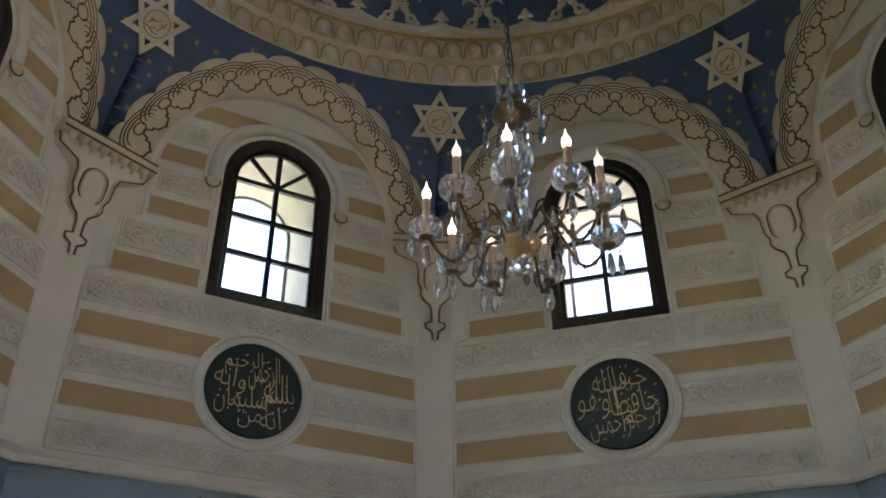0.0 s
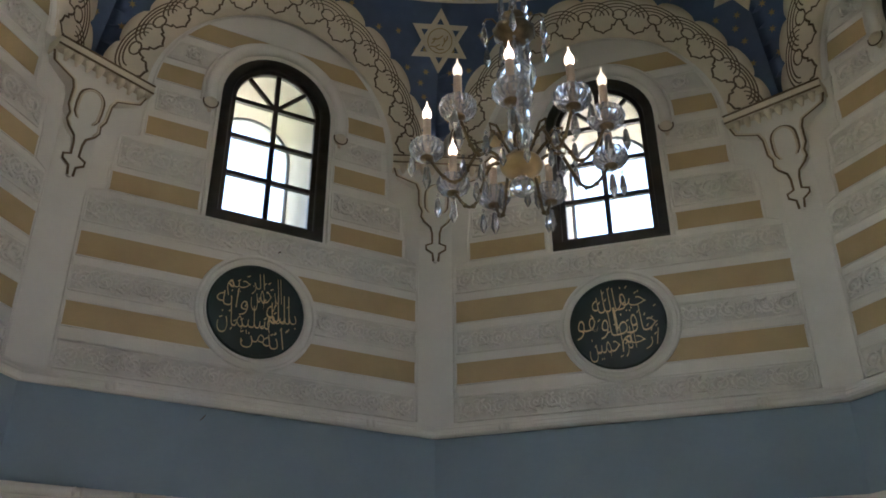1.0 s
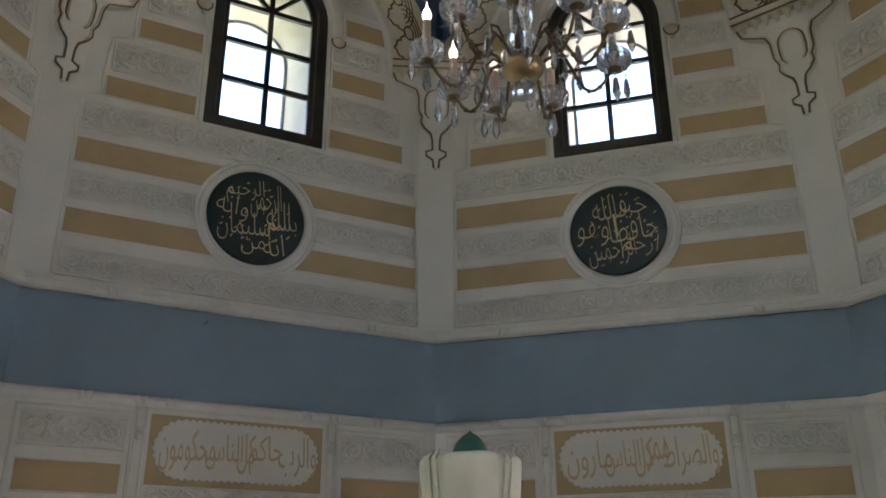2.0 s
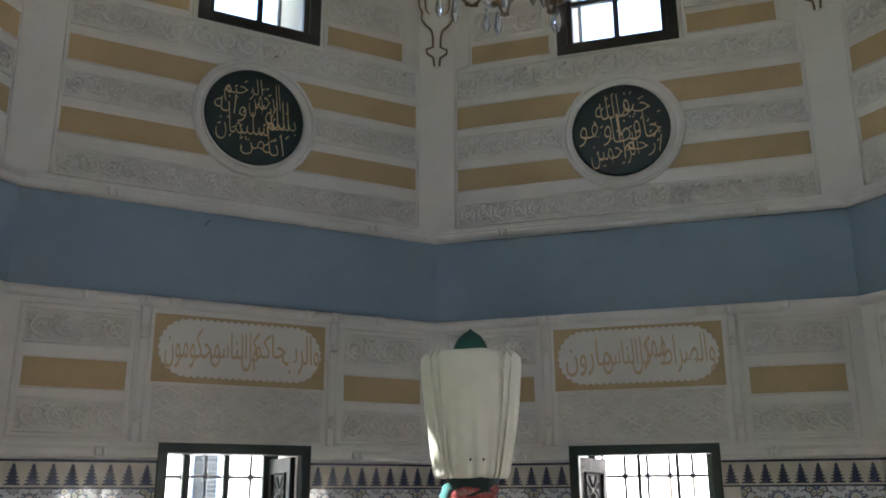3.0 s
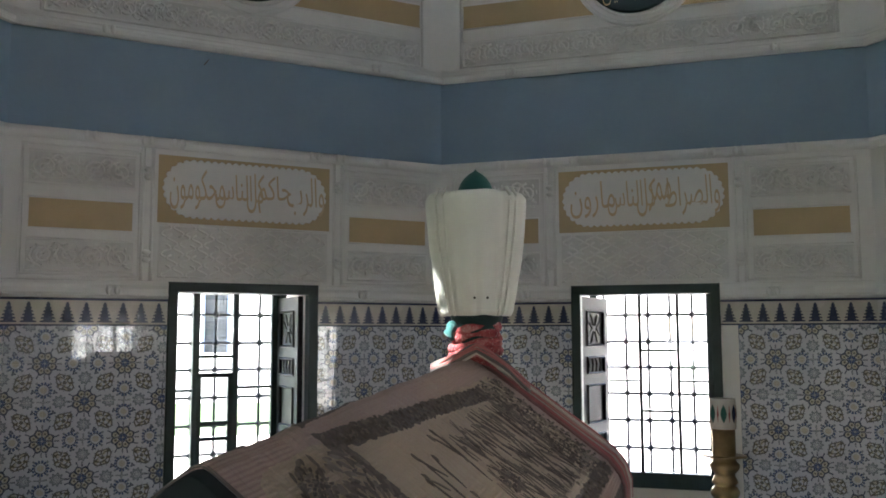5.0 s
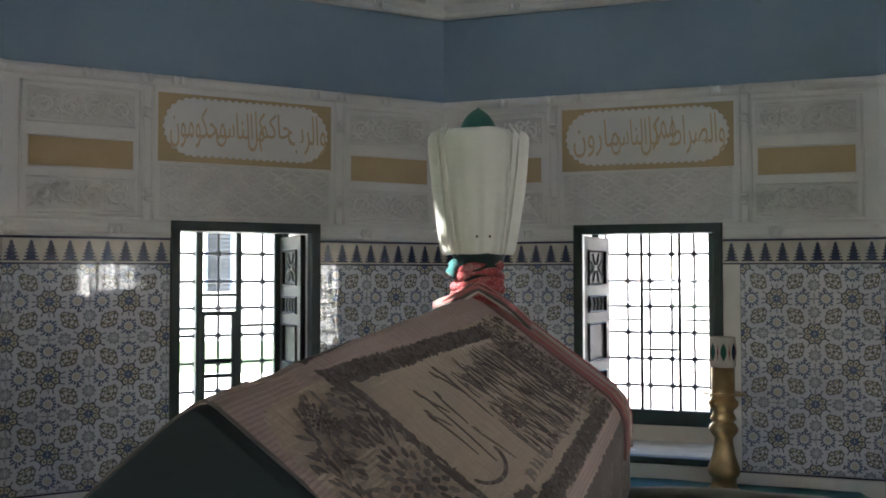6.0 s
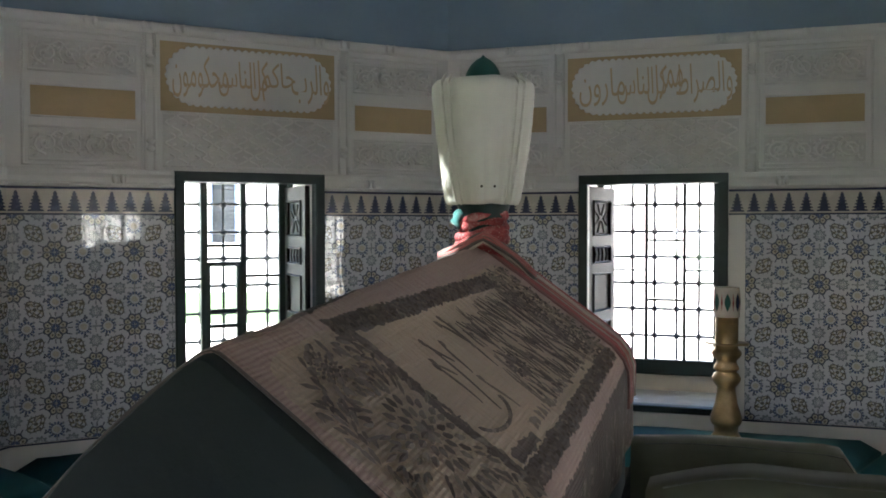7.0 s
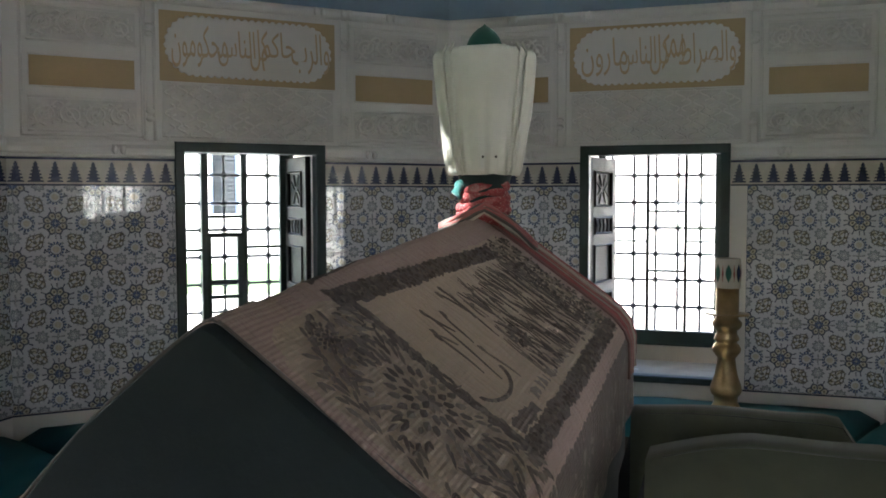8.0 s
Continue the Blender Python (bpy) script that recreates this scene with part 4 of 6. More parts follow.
# flat corner pilasters with corbels under the arches, in the corner's frame: x across, z up, y out of the room
HALF_LOOP = [(x * 0.92, 4.79 + (z - 4.80) * 0.93) for x, z in ((0.0, 4.80), (0.02, 4.81), (0.027, 4.88), (0.078, 4.915), (0.082, 4.95), (0.03, 4.97), (0.032, 5.06), (0.045, 5.11), (0.10, 5.16), (0.125, 5.20), (0.118, 5.25), (0.145, 5.30), (0.15, 5.42), (0.175, 5.475), (0.26, 5.505), (0.34, 5.535), (0.365, 5.60))]


def corbel_y(z):
    q = min(1.0, max(0.0, (z - 4.8) / 0.8))
    return -(0.075 + 0.165 * q * q)


corb_body = plate_mesh("corbel_body", [HALF_LOOP + [(-x, z) for x, z in reversed(HALF_LOOP[1:])]], -0.5, 0.5, PLASTER)
for v in corb_body.vertices:
    x, z, d = v.co
    v.co = (x, corbel_y(z) if d > 0 else 0.0, z)
corb_lines, corb_teeth, corb_shelf, pil, corb_edge = Geo(), Geo(), Geo(), Geo(), Geo()
for sx in (-1, 1):
    corb_lines.tube([(sx * x, corbel_y(z) - 0.002, z) for x, z in HALF_LOOP[1:]], 0.0085, 6, up=(0, 1, 0))
    corb_edge.tube([(sx * (x - 0.012), corbel_y(z) - 0.004, z) for x, z in HALF_LOOP[8:]], 0.0085, 6, up=(0, 1, 0))
keyhole = [(0.06, 5.20), (0.085, 5.235), (0.09, 5.29)] + arc(0, 5.34, 0.088, 0.075, 0, 180, 12) + [(-0.09, 5.29), (-0.085, 5.235), (-0.06, 5.20)]
corb_lines.tube([(x, corbel_y(z) - 0.002, z) for x, z in keyhole], 0.0075, 6, up=(0, 1, 0))
corb_edge.tube([(x * 0.84, corbel_y(z) - 0.004, z - 0.008) for x, z in keyhole], 0.0075, 6, up=(0, 1, 0))
for i in range(8):
    x = -0.266 + 0.076 * i
    corb_teeth.tube([(x, -0.262, 5.53), (x, -0.255, 5.495), (x, -0.235, 5.465)], [0.032, 0.024, 0.008], 6)
SHELF = ((5.525, 0.0), (5.525, -0.262), (5.545, -0.285), (5.56, -0.29), (5.585, -0.295), (5.60, -0.275), (5.605, 0.0))
corb_shelf.sheet([[(x, y, z) for z, y in SHELF][::-1] for x in (-0.345, -0.2, 0.0, 0.2, 0.345)])
for x in (-0.345, 0.345):
    corb_shelf.add([(x, y, z) for z, y in SHELF], [(0, 1, 2, 3, 4, 5, 6)])
corb_lines.tube([(-0.345, -0.288, 5.538), (0.345, -0.288, 5.538)], 0.0075, 5)
corb_lines.tube([(-0.345, -0.293, 5.596), (0.345, -0.293, 5.596)], 0.007, 5)
pil.sheet([[(x, -abs(0.125 - abs(x)) * 0.0 - 0.053, z) for x in (-0.1255, 0.1255)] for z in (3.54, 5.54)][::-1])
CORB = [("corbel_body", corb_body), ("shelf", corb_shelf.mesh("shelf", CREAM)), ("drop_teeth", corb_teeth.mesh("drop_teeth", CREAM, True)), ("outline", corb_lines.mesh("outline", CORBELLINE, True)), ("moulded_edge", corb_edge.mesh("moulded_edge", CREAM, True)), ("pilaster", pil.mesh("pilaster", PLASTER))]
for k in WALLS:
    a = radians(90 - 45 * k)
    co = thing("corbel", pose(RADIUS * math.cos(a), RADIUS * math.sin(a), 0, 0, 0, -45 * k), "plaster corbel with a cream shelf in the wall corner", "corbel", "corbels", "structure")
    for name, me in CORB:
        part(name, me, parent=co)

# ---------------------------------------------------------------- windows
uf = plate_mesh("window_frame", [arch_loop(UW, US, UC), arch_loop(UW - 0.062, US + 0.06, UC)], -0.06, 0.012, DARKWOOD, 0.006)
us = plate_mesh("sash", [arch_loop(UW - 0.058, US + 0.055, UC), arch_loop(UW - 0.10, US + 0.092, UC)], -0.075, -0.03, DARKWOOD, 0.005)
bars = Geo()
for y in (5.19, 5.51, 5.83):
    bars.box(-0.318, 0.318, y - 0.017, y + 0.017, -0.07, -0.038)
bars.box(-0.018, 0.018, US + 0.09, UC + 0.318, -0.0685, -0.0395)
for a in (45, 135):
    bars.box(0.0, 0.315, -0.014, 0.014, -0.067, -0.041, pose(0, UC, 0, 0, 0, a))
UB = bars.mesh("glazing_bar", DARKWOOD)
up = plate_mesh("pane", [arch_loop(UW - 0.09, US + 0.085, UC)], -0.0585, -0.0545, PANE)
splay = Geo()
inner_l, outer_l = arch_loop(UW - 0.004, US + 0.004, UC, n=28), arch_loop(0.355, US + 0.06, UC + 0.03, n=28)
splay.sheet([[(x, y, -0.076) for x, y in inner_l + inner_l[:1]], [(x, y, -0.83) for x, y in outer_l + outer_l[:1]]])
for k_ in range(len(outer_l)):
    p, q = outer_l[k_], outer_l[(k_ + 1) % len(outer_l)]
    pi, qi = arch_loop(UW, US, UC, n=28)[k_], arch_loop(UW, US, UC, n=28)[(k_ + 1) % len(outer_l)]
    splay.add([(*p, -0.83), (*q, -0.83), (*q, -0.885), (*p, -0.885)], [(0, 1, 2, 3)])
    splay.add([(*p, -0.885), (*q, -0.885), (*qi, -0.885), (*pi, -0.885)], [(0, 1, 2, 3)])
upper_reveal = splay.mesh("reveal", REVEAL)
outer_rim = plate_mesh("outer_frame", [arch_loop(0.365, US + 0.05, UC + 0.03), arch_loop(0.338, US + 0.08, UC + 0.03)], -0.80, -0.77, simple("grey_blue_frame_paint", (0.26, 0.28, 0.32)), 0.004)
outer_pane = plate_mesh("outer_pane", [arch_loop(0.34, US + 0.075, UC + 0.03)], -0.785, -0.781, PANE)
for k in WALLS:
    w = thing("window_%d" % NUMBER[k], FRAME[k], "arched window with dark wooden frame and glazing bars", "window", "upper windows", "structure")
    part("window_frame", uf, parent=w)
    part("sash", us, parent=w)
    part("glazing_bar", UB, parent=w)
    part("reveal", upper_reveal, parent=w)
    part("pane", up, parent=w)
    part("outer_frame", outer_rim, parent=w, label="grey-blue outer window frame")
    part("outer_pane", outer_pane, parent=w)

casing, grille_frame, sill, apron, grille, knobs = Geo(), Geo(), Geo(), Geo(), Geo(), Geo()
casing.bar(-LW, -LW + 0.058, LS + 0.04, LH, -0.06, 0.022, 0.006)
casing.bar(LW - 0.058, LW, LS + 0.04, LH, -0.06, 0.022, 0.006)
casing.bar(-LW + 0.0005, LW - 0.0005, LH - 0.06, LH - 0.0005, -0.059, 0.0245, 0.006)
casing.bar(-LW, LW, LS - 0.005, LS + 0.038, -0.04, 0.03, 0.006)
D0 = -0.5
for x in (-0.405, 0.36):
    grille_frame.bar(x, x + 0.045, 0.73, LH, D0 - 0.03, D0 + 0.03, 0.006)
grille_frame.bar(-0.41, 0.41, 0.728, 0.83, D0 - 0.031, D0 + 0.034, 0.006)
grille_frame.bar(-0.41, 0.41, LH - 0.045, LH, D0 - 0.031, D0 + 0.031, 0.006)
sill.box(-LW, LW, LS - 0.004, 0.615, D0 - 0.05, -0.041)
for x in (-0.2, 0.07, 0.3):
    sill.box(x - 0.003, x + 0.003, 0.6145, 0.6165, D0, -0.042)
apron.box(-LW, LW, 0.6, 0.728, D0 - 0.06, D0 - 0.01)
# iron grille with balls at its crossings, outside the sash
GX = [-0.33, -0.18, -0.03, 0.117, 0.266]
GY = [0.975, 1.16, 1.34, 1.52, 1.695, 1.88]
for x in GX:
    grille.tube([(x, 0.62, D0 - 0.12), (x, LH, D0 - 0.12)], 0.0095, 6)
for y in GY:
    grille.tube([(-LW, y, D0 - 0.12), (LW, y, D0 - 0.12)], 0.0095, 6)
    for x in GX:
        knobs.blob((x, y, D0 - 0.12), 0.024, 0.024, 0.024, 8, 5)


def sash_bars(kind):
    g = Geo()
    if kind == "left":
        for x, w_ in ((-0.182, 0.045), (0.072, 0.036), (0.338, 0.055)):
            g.bar(x - w_ / 2, x + w_ / 2, 0.82, LH - 0.03, D0 - 0.02, D0 + 0.02, 0.005)
        g.bar(-0.18, 0.06, 1.60, 1.62, D0 - 0.018, D0 + 0.018)
        g.bar(-0.18, 0.06, 1.475, 1.505, D0 - 0.019, D0 + 0.024)
        g.bar(-0.18, 0.06, 1.175, 1.2, D0 - 0.018, D0 + 0.018)
        g.bar(-0.18, 0.06, 1.075, 1.10, D0 - 0.018, D0 + 0.018)
        g.bar(-0.18, -0.145, 0.83, 1.49, D0 - 0.0185, D0 + 0.023)
        g.bar(0.025, 0.06, 0.83, 1.49, D0 - 0.0185, D0 + 0.023)
        g.bar(-0.40, -0.2, 1.388, 1.405, D0 - 0.018, D0 + 0.018)
        g.bar(0.075, 0.34, 1.40, 1.418, D0 - 0.018, D0 + 0.018)
    else:
        for x in (-0.075, 0.175):
            g.bar(x - 0.011, x + 0.011, 0.82, LH - 0.03, D0 - 0.02, D0 + 0.02, 0.004)
        g.bar(-0.07, 0.17, 1.629, 1.646, D0 - 0.018, D0 + 0.018)
        g.bar(-0.07, 0.17, 1.224, 1.241, D0 - 0.018, D0 + 0.018)
        g.bar(-0.31, -0.08, 1.426, 1.44, D0 - 0.018, D0 + 0.018)
        g.bar(0.18, 0.37, 1.426, 1.44, D0 - 0.018, D0 + 0.018)
    return g.mesh("sash_bar", GREENWOOD)


SASH = {"left": sash_bars("left"), "right": sash_bars("right")}


def shutter_meshes():
    """A panelled shutter leaf, hinged at x = 0, 0.42 wide."""
    W_, y0, y1, th = 0.42, 0.84, LH - 0.07, 0.034
    panels = [(0.84 + 0.09, 1.10), (1.17, 1.42), (1.49, 1.60), (1.67, 1.90)]
    loops = [[(0, y0), (W_, y0), (W_, y1), (0, y1)]] + [[(0.07, a), (W_ - 0.07, a), (W_ - 0.07, b), (0.07, b)] for a, b in panels]
    leaf = plate_mesh("leaf", loops, -th / 2, th / 2, SHUTTER, 0.004)
    fld, mould, cut = Geo(), Geo(), Geo()
    for i, (a, b) in enumerate(panels):
        fld.box(0.068, W_ - 0.068, a - 0.002, b + 0.002, -0.006, 0.006)
        for z in (th / 2,):
            mould.tube([(0.075, a + 0.005, z), (W_ - 0.075, a + 0.005, z), (W_ - 0.075, b - 0.005, z), (0.075, b - 0.005, z)], 0.009, 4, closed=True)
        if i == 2:
            for j in range(4):
                x = 0.11 + j * 0.06
                cut.tube([(x, a + 0.01, 0.008), (x + 0.018, (a + b) / 2, 0.008), (x, b - 0.01, 0.008)], 0.008, 5)
        if i == 3:
            cx, cy = W_ / 2, (a + b) / 2
            for sx in (-1, 1):
                for sy in (-1, 1):
                    cut.tube([(cx + sx * 0.05, cy + sy * 0.09, 0.008), (cx + sx * 0.012, cy + sy * 0.02, 0.008)], 0.006, 4)
                cut.tube([(cx + sx * 0.10, cy - 0.05, 0.008), (cx + sx * 0.03, cy, 0.008), (cx + sx * 0.10, cy + 0.05, 0.008)], 0.006, 4)
    return leaf, fld.mesh("panel", SHUTTER), mould.mesh("panel_bead", SHUTTER), cut.mesh("carving", DARKWOOD)


LEAF = shutter_meshes()
CASING, GFRAME, SILL, APRON, GRILLE, KNOBS = casing.mesh("casing", GREENWOOD), grille_frame.mesh("sash_frame", GREENWOOD), sill.mesh("sill", SILLTILE), apron.mesh("apron", CREAM), grille.mesh("iron_grille", IRON, True), knobs.mesh("grille_ball", IRON, True)
lpane = Geo()
lpane.box(-0.41, 0.41, 0.80, LH - 0.02, D0 - 0.004, D0)
LPANE = lpane.mesh("pane", PANE)
for k in WALLS:
    w = thing("window_%d" % (NUMBER[k] + 8), FRAME[k], "low window with dark green frame, iron grille and open shutter", "window", "lower windows", "structure")
    for name, me in (("casing", CASING), ("sash_frame", GFRAME), ("sill", SILL), ("apron", APRON), ("iron_grille", GRILLE), ("grille_ball", KNOBS), ("sash_bar", SASH["left" if k % 2 else "right"])):
        part(name, me, parent=w)
    part("pane", LPANE, parent=w)
    if k % 2:
        m = Matrix.Translation((0.368, 0, -0.065)) @ Matrix.Rotation(radians(90.5), 4, "Y")
        m = m @ Matrix.Diagonal((1, 1, -1, 1))
    else:
        m = Matrix.Translation((-0.418, 0, -0.065)) @ Matrix.Rotation(radians(74), 4, "Y")
    sh = part("shutter", LEAF[0], parent=w, m=m, label="panelled wooden shutter leaf folded open")
    for name, me in zip(("panel", "panel_bead", "carving"), LEAF[1:]):
        part(name, me, parent=sh)

# ---------------------------------------------------------------- round inscription boards
FORMS = {"ا": "\ufe8d\ufe8e", "ب": "\ufe8f\ufe90\ufe91\ufe92", "ح": "\ufea1\ufea2\ufea3\ufea4", "خ": "\ufea5\ufea6\ufea7\ufea8", "ر": "\ufead\ufeae",
         "س": "\ufeb1\ufeb2\ufeb3\ufeb4", "ص": "\ufeb9\ufeba\ufebb\ufebc", "ط": "\ufec1\ufec2\ufec3\ufec4", "ظ": "\ufec5\ufec6\ufec7\ufec8", "ف": "\ufed1\ufed2\ufed3\ufed4",
         "ك": "\ufed9\ufeda\ufedb\ufedc", "ل": "\ufedd\ufede\ufedf\ufee0", "م": "\ufee1\ufee2\ufee3\ufee4", "ن": "\ufee5\ufee6\ufee7\ufee8", "ه": "\ufee9\ufeea\ufeeb\ufeec",
         "و": "\ufeed\ufeee", "ي": "\ufef1\ufef2\ufef3\ufef4"}


def shaped(word):
    """Joins the letters of a word and turns it to run from right to left."""
    out = []
    for i, c in enumerate(word):
        before = i > 0 and len(FORMS[word[i - 1]]) == 4
        after = i < len(word) - 1 and len(FORMS[c]) == 4
        out.append(FORMS[c][(3 if after else 1) if before else (2 if after else 0)])
    return "".join(reversed(out))


def word_mesh(words, material, depth):
    c = bpy.data.curves.new("writing", "FONT")
    c.body = " ".join(reversed([shaped(w) for w in words]))
    c.extrude = depth
    c.offset = -0.02 if material == GOLDTEXT else 0.0
    c.resolution_u = 2
    me = curve_mesh(c, "writing", material)
    return me


def place_words(name, words, material, parent, cx, cy, w, h, z, tilt=0.0, depth=0.02):
    """Fits words into a box w x h round (cx, cy)."""
    me = word_mesh(words, material, depth)
    xs, ys = [v.co.x for v in me.vertices], [v.co.y for v in me.vertices]
    sx, sy = w / (max(xs) - min(xs)), h / (max(ys) - min(ys))
    me.transform(Matrix.Translation((cx, cy, z)) @ Matrix.Rotation(radians(tilt), 4, "Z") @ Matrix.Diagonal((sx, sy, 0.12, 1)) @ Matrix.Translation((-(max(xs) + min(xs)) / 2, -(max(ys) + min(ys)) / 2, 0)))
    return part(name, me, parent=parent)


BOARD_MESH = plate_mesh("board", [arc(0, 0, MEDR, MEDR, 0, 354, 59)], 0.0, 0.02, BOARD, 0.005)
med_rim = Geo()
med_rim.tube([(x, y, 0.018) for x, y in arc(0, 0, MEDR - 0.008, MEDR - 0.008, 0, 354, 59)], 0.006, 6, closed=True)
RIM_MESH = med_rim.mesh("board_rim", BOARD, True)
LINES = {-1: [(("الرحيم",), -0.088, 0.169, 0.24, 0.16, 6), (("الرحمن",), 0.055, 0.125, 0.20, 0.22, 6), (("الله",), 0.144, 0.04, 0.15, 0.18, 4), (("بسم",), 0.18, -0.065, 0.19, 0.12, 8), (("وانه",), -0.165, 0.044, 0.20, 0.17, -4), (("سليمان",), -0.08, -0.08, 0.33, 0.19, 4), (("من",), -0.01, -0.205, 0.15, 0.11, 6), (("انه",), 0.125, -0.18, 0.13, 0.13, 8)],
         0: [(("فالله",), -0.05, 0.175, 0.22, 0.16, 4), (("خير",), 0.10, 0.15, 0.2, 0.15, -8), (("حافظا",), 0.10, 0.02, 0.30, 0.19, 4), (("وهو",), -0.17, -0.01, 0.2, 0.17, -4), (("ارحم",), 0.14, -0.14, 0.22, 0.17, -10), (("الراحمين",), -0.05, -0.15, 0.30, 0.2, 4)]}
for k in SEEN:
    b = thing("inscription_board", FRAME[k] @ Matrix.Translation((-0.01, MEDZ, 0.004)), "round dark green board with gold Arabic calligraphy on the wall", "inscription", "round boards")
    part("board", BOARD_MESH, parent=b)
    part("board_rim", RIM_MESH, parent=b)
    for words, x, y, w, h, tilt in LINES[-1 if k % 2 else 0]:
        place_words("writing", words, GOLDTEXT, b, x, y, w * 1.06, h * 1.1, 0.021, tilt)
    marks = Geo()
    rnd = random.Random(5 + k)
    for i in range(26):
        a, r = rnd.uniform(0, 6.28), 0.27 * math.sqrt(rnd.random())
        x, y, t = r * math.cos(a), r * math.sin(a), rnd.uniform(0.5, 1.2)
        marks.tube([(x, y, 0.022), (x + 0.022 * math.cos(t), y + 0.022 * math.sin(t), 0.022)], [0.005, 0.003], 4, flat=0.5)
    tagged(part("small_marks", marks, GOLDTEXT, b), kind="stuff")
CART_WORDS = {-1: [(("والرب",), 0.355, 0.22, 0.2), (("حاكم",), 0.16, 0.19, 0.19), (("كل",), 0.045, 0.1, 0.2), (("الناس",), -0.085, 0.2, 0.17), (("محكومون",), -0.295, 0.29, 0.2)],
              0: [(("والصراط",), 0.30, 0.3, 0.2), (("ممر",), 0.11, 0.13, 0.15), (("كل",), 0.03, 0.11, 0.2), (("الناس",), -0.10, 0.2, 0.18), (("مارون",), -0.30, 0.26, 0.19)]}
for k in SEEN:
    for words, x, w, h in CART_WORDS[-1 if k % 2 else 0]:
        place_words("writing", words, PALEOCHRE, WALL[k], x * 1.03, 2.607, w * 1.1, h * 1.22, 0.0135, 2)

flaw = Geo()
flaw.tube([(-0.282, 3.368, 0.002), (-0.268, 3.385, 0.003), (-0.25, 3.41, 0.002)], [0.002, 0.0035, 0.0015], 4)
tagged(part("crack", flaw, BROWNLINE, WALL[-1]), "short dark crack in the blue paint")
hole = Geo()
hole.blob((0.114, 4.618, 0.004), 0.012, 0.014, 0.004, 8, 5)
part("chipped_spot", hole, BROWNLINE, WALL[-1])

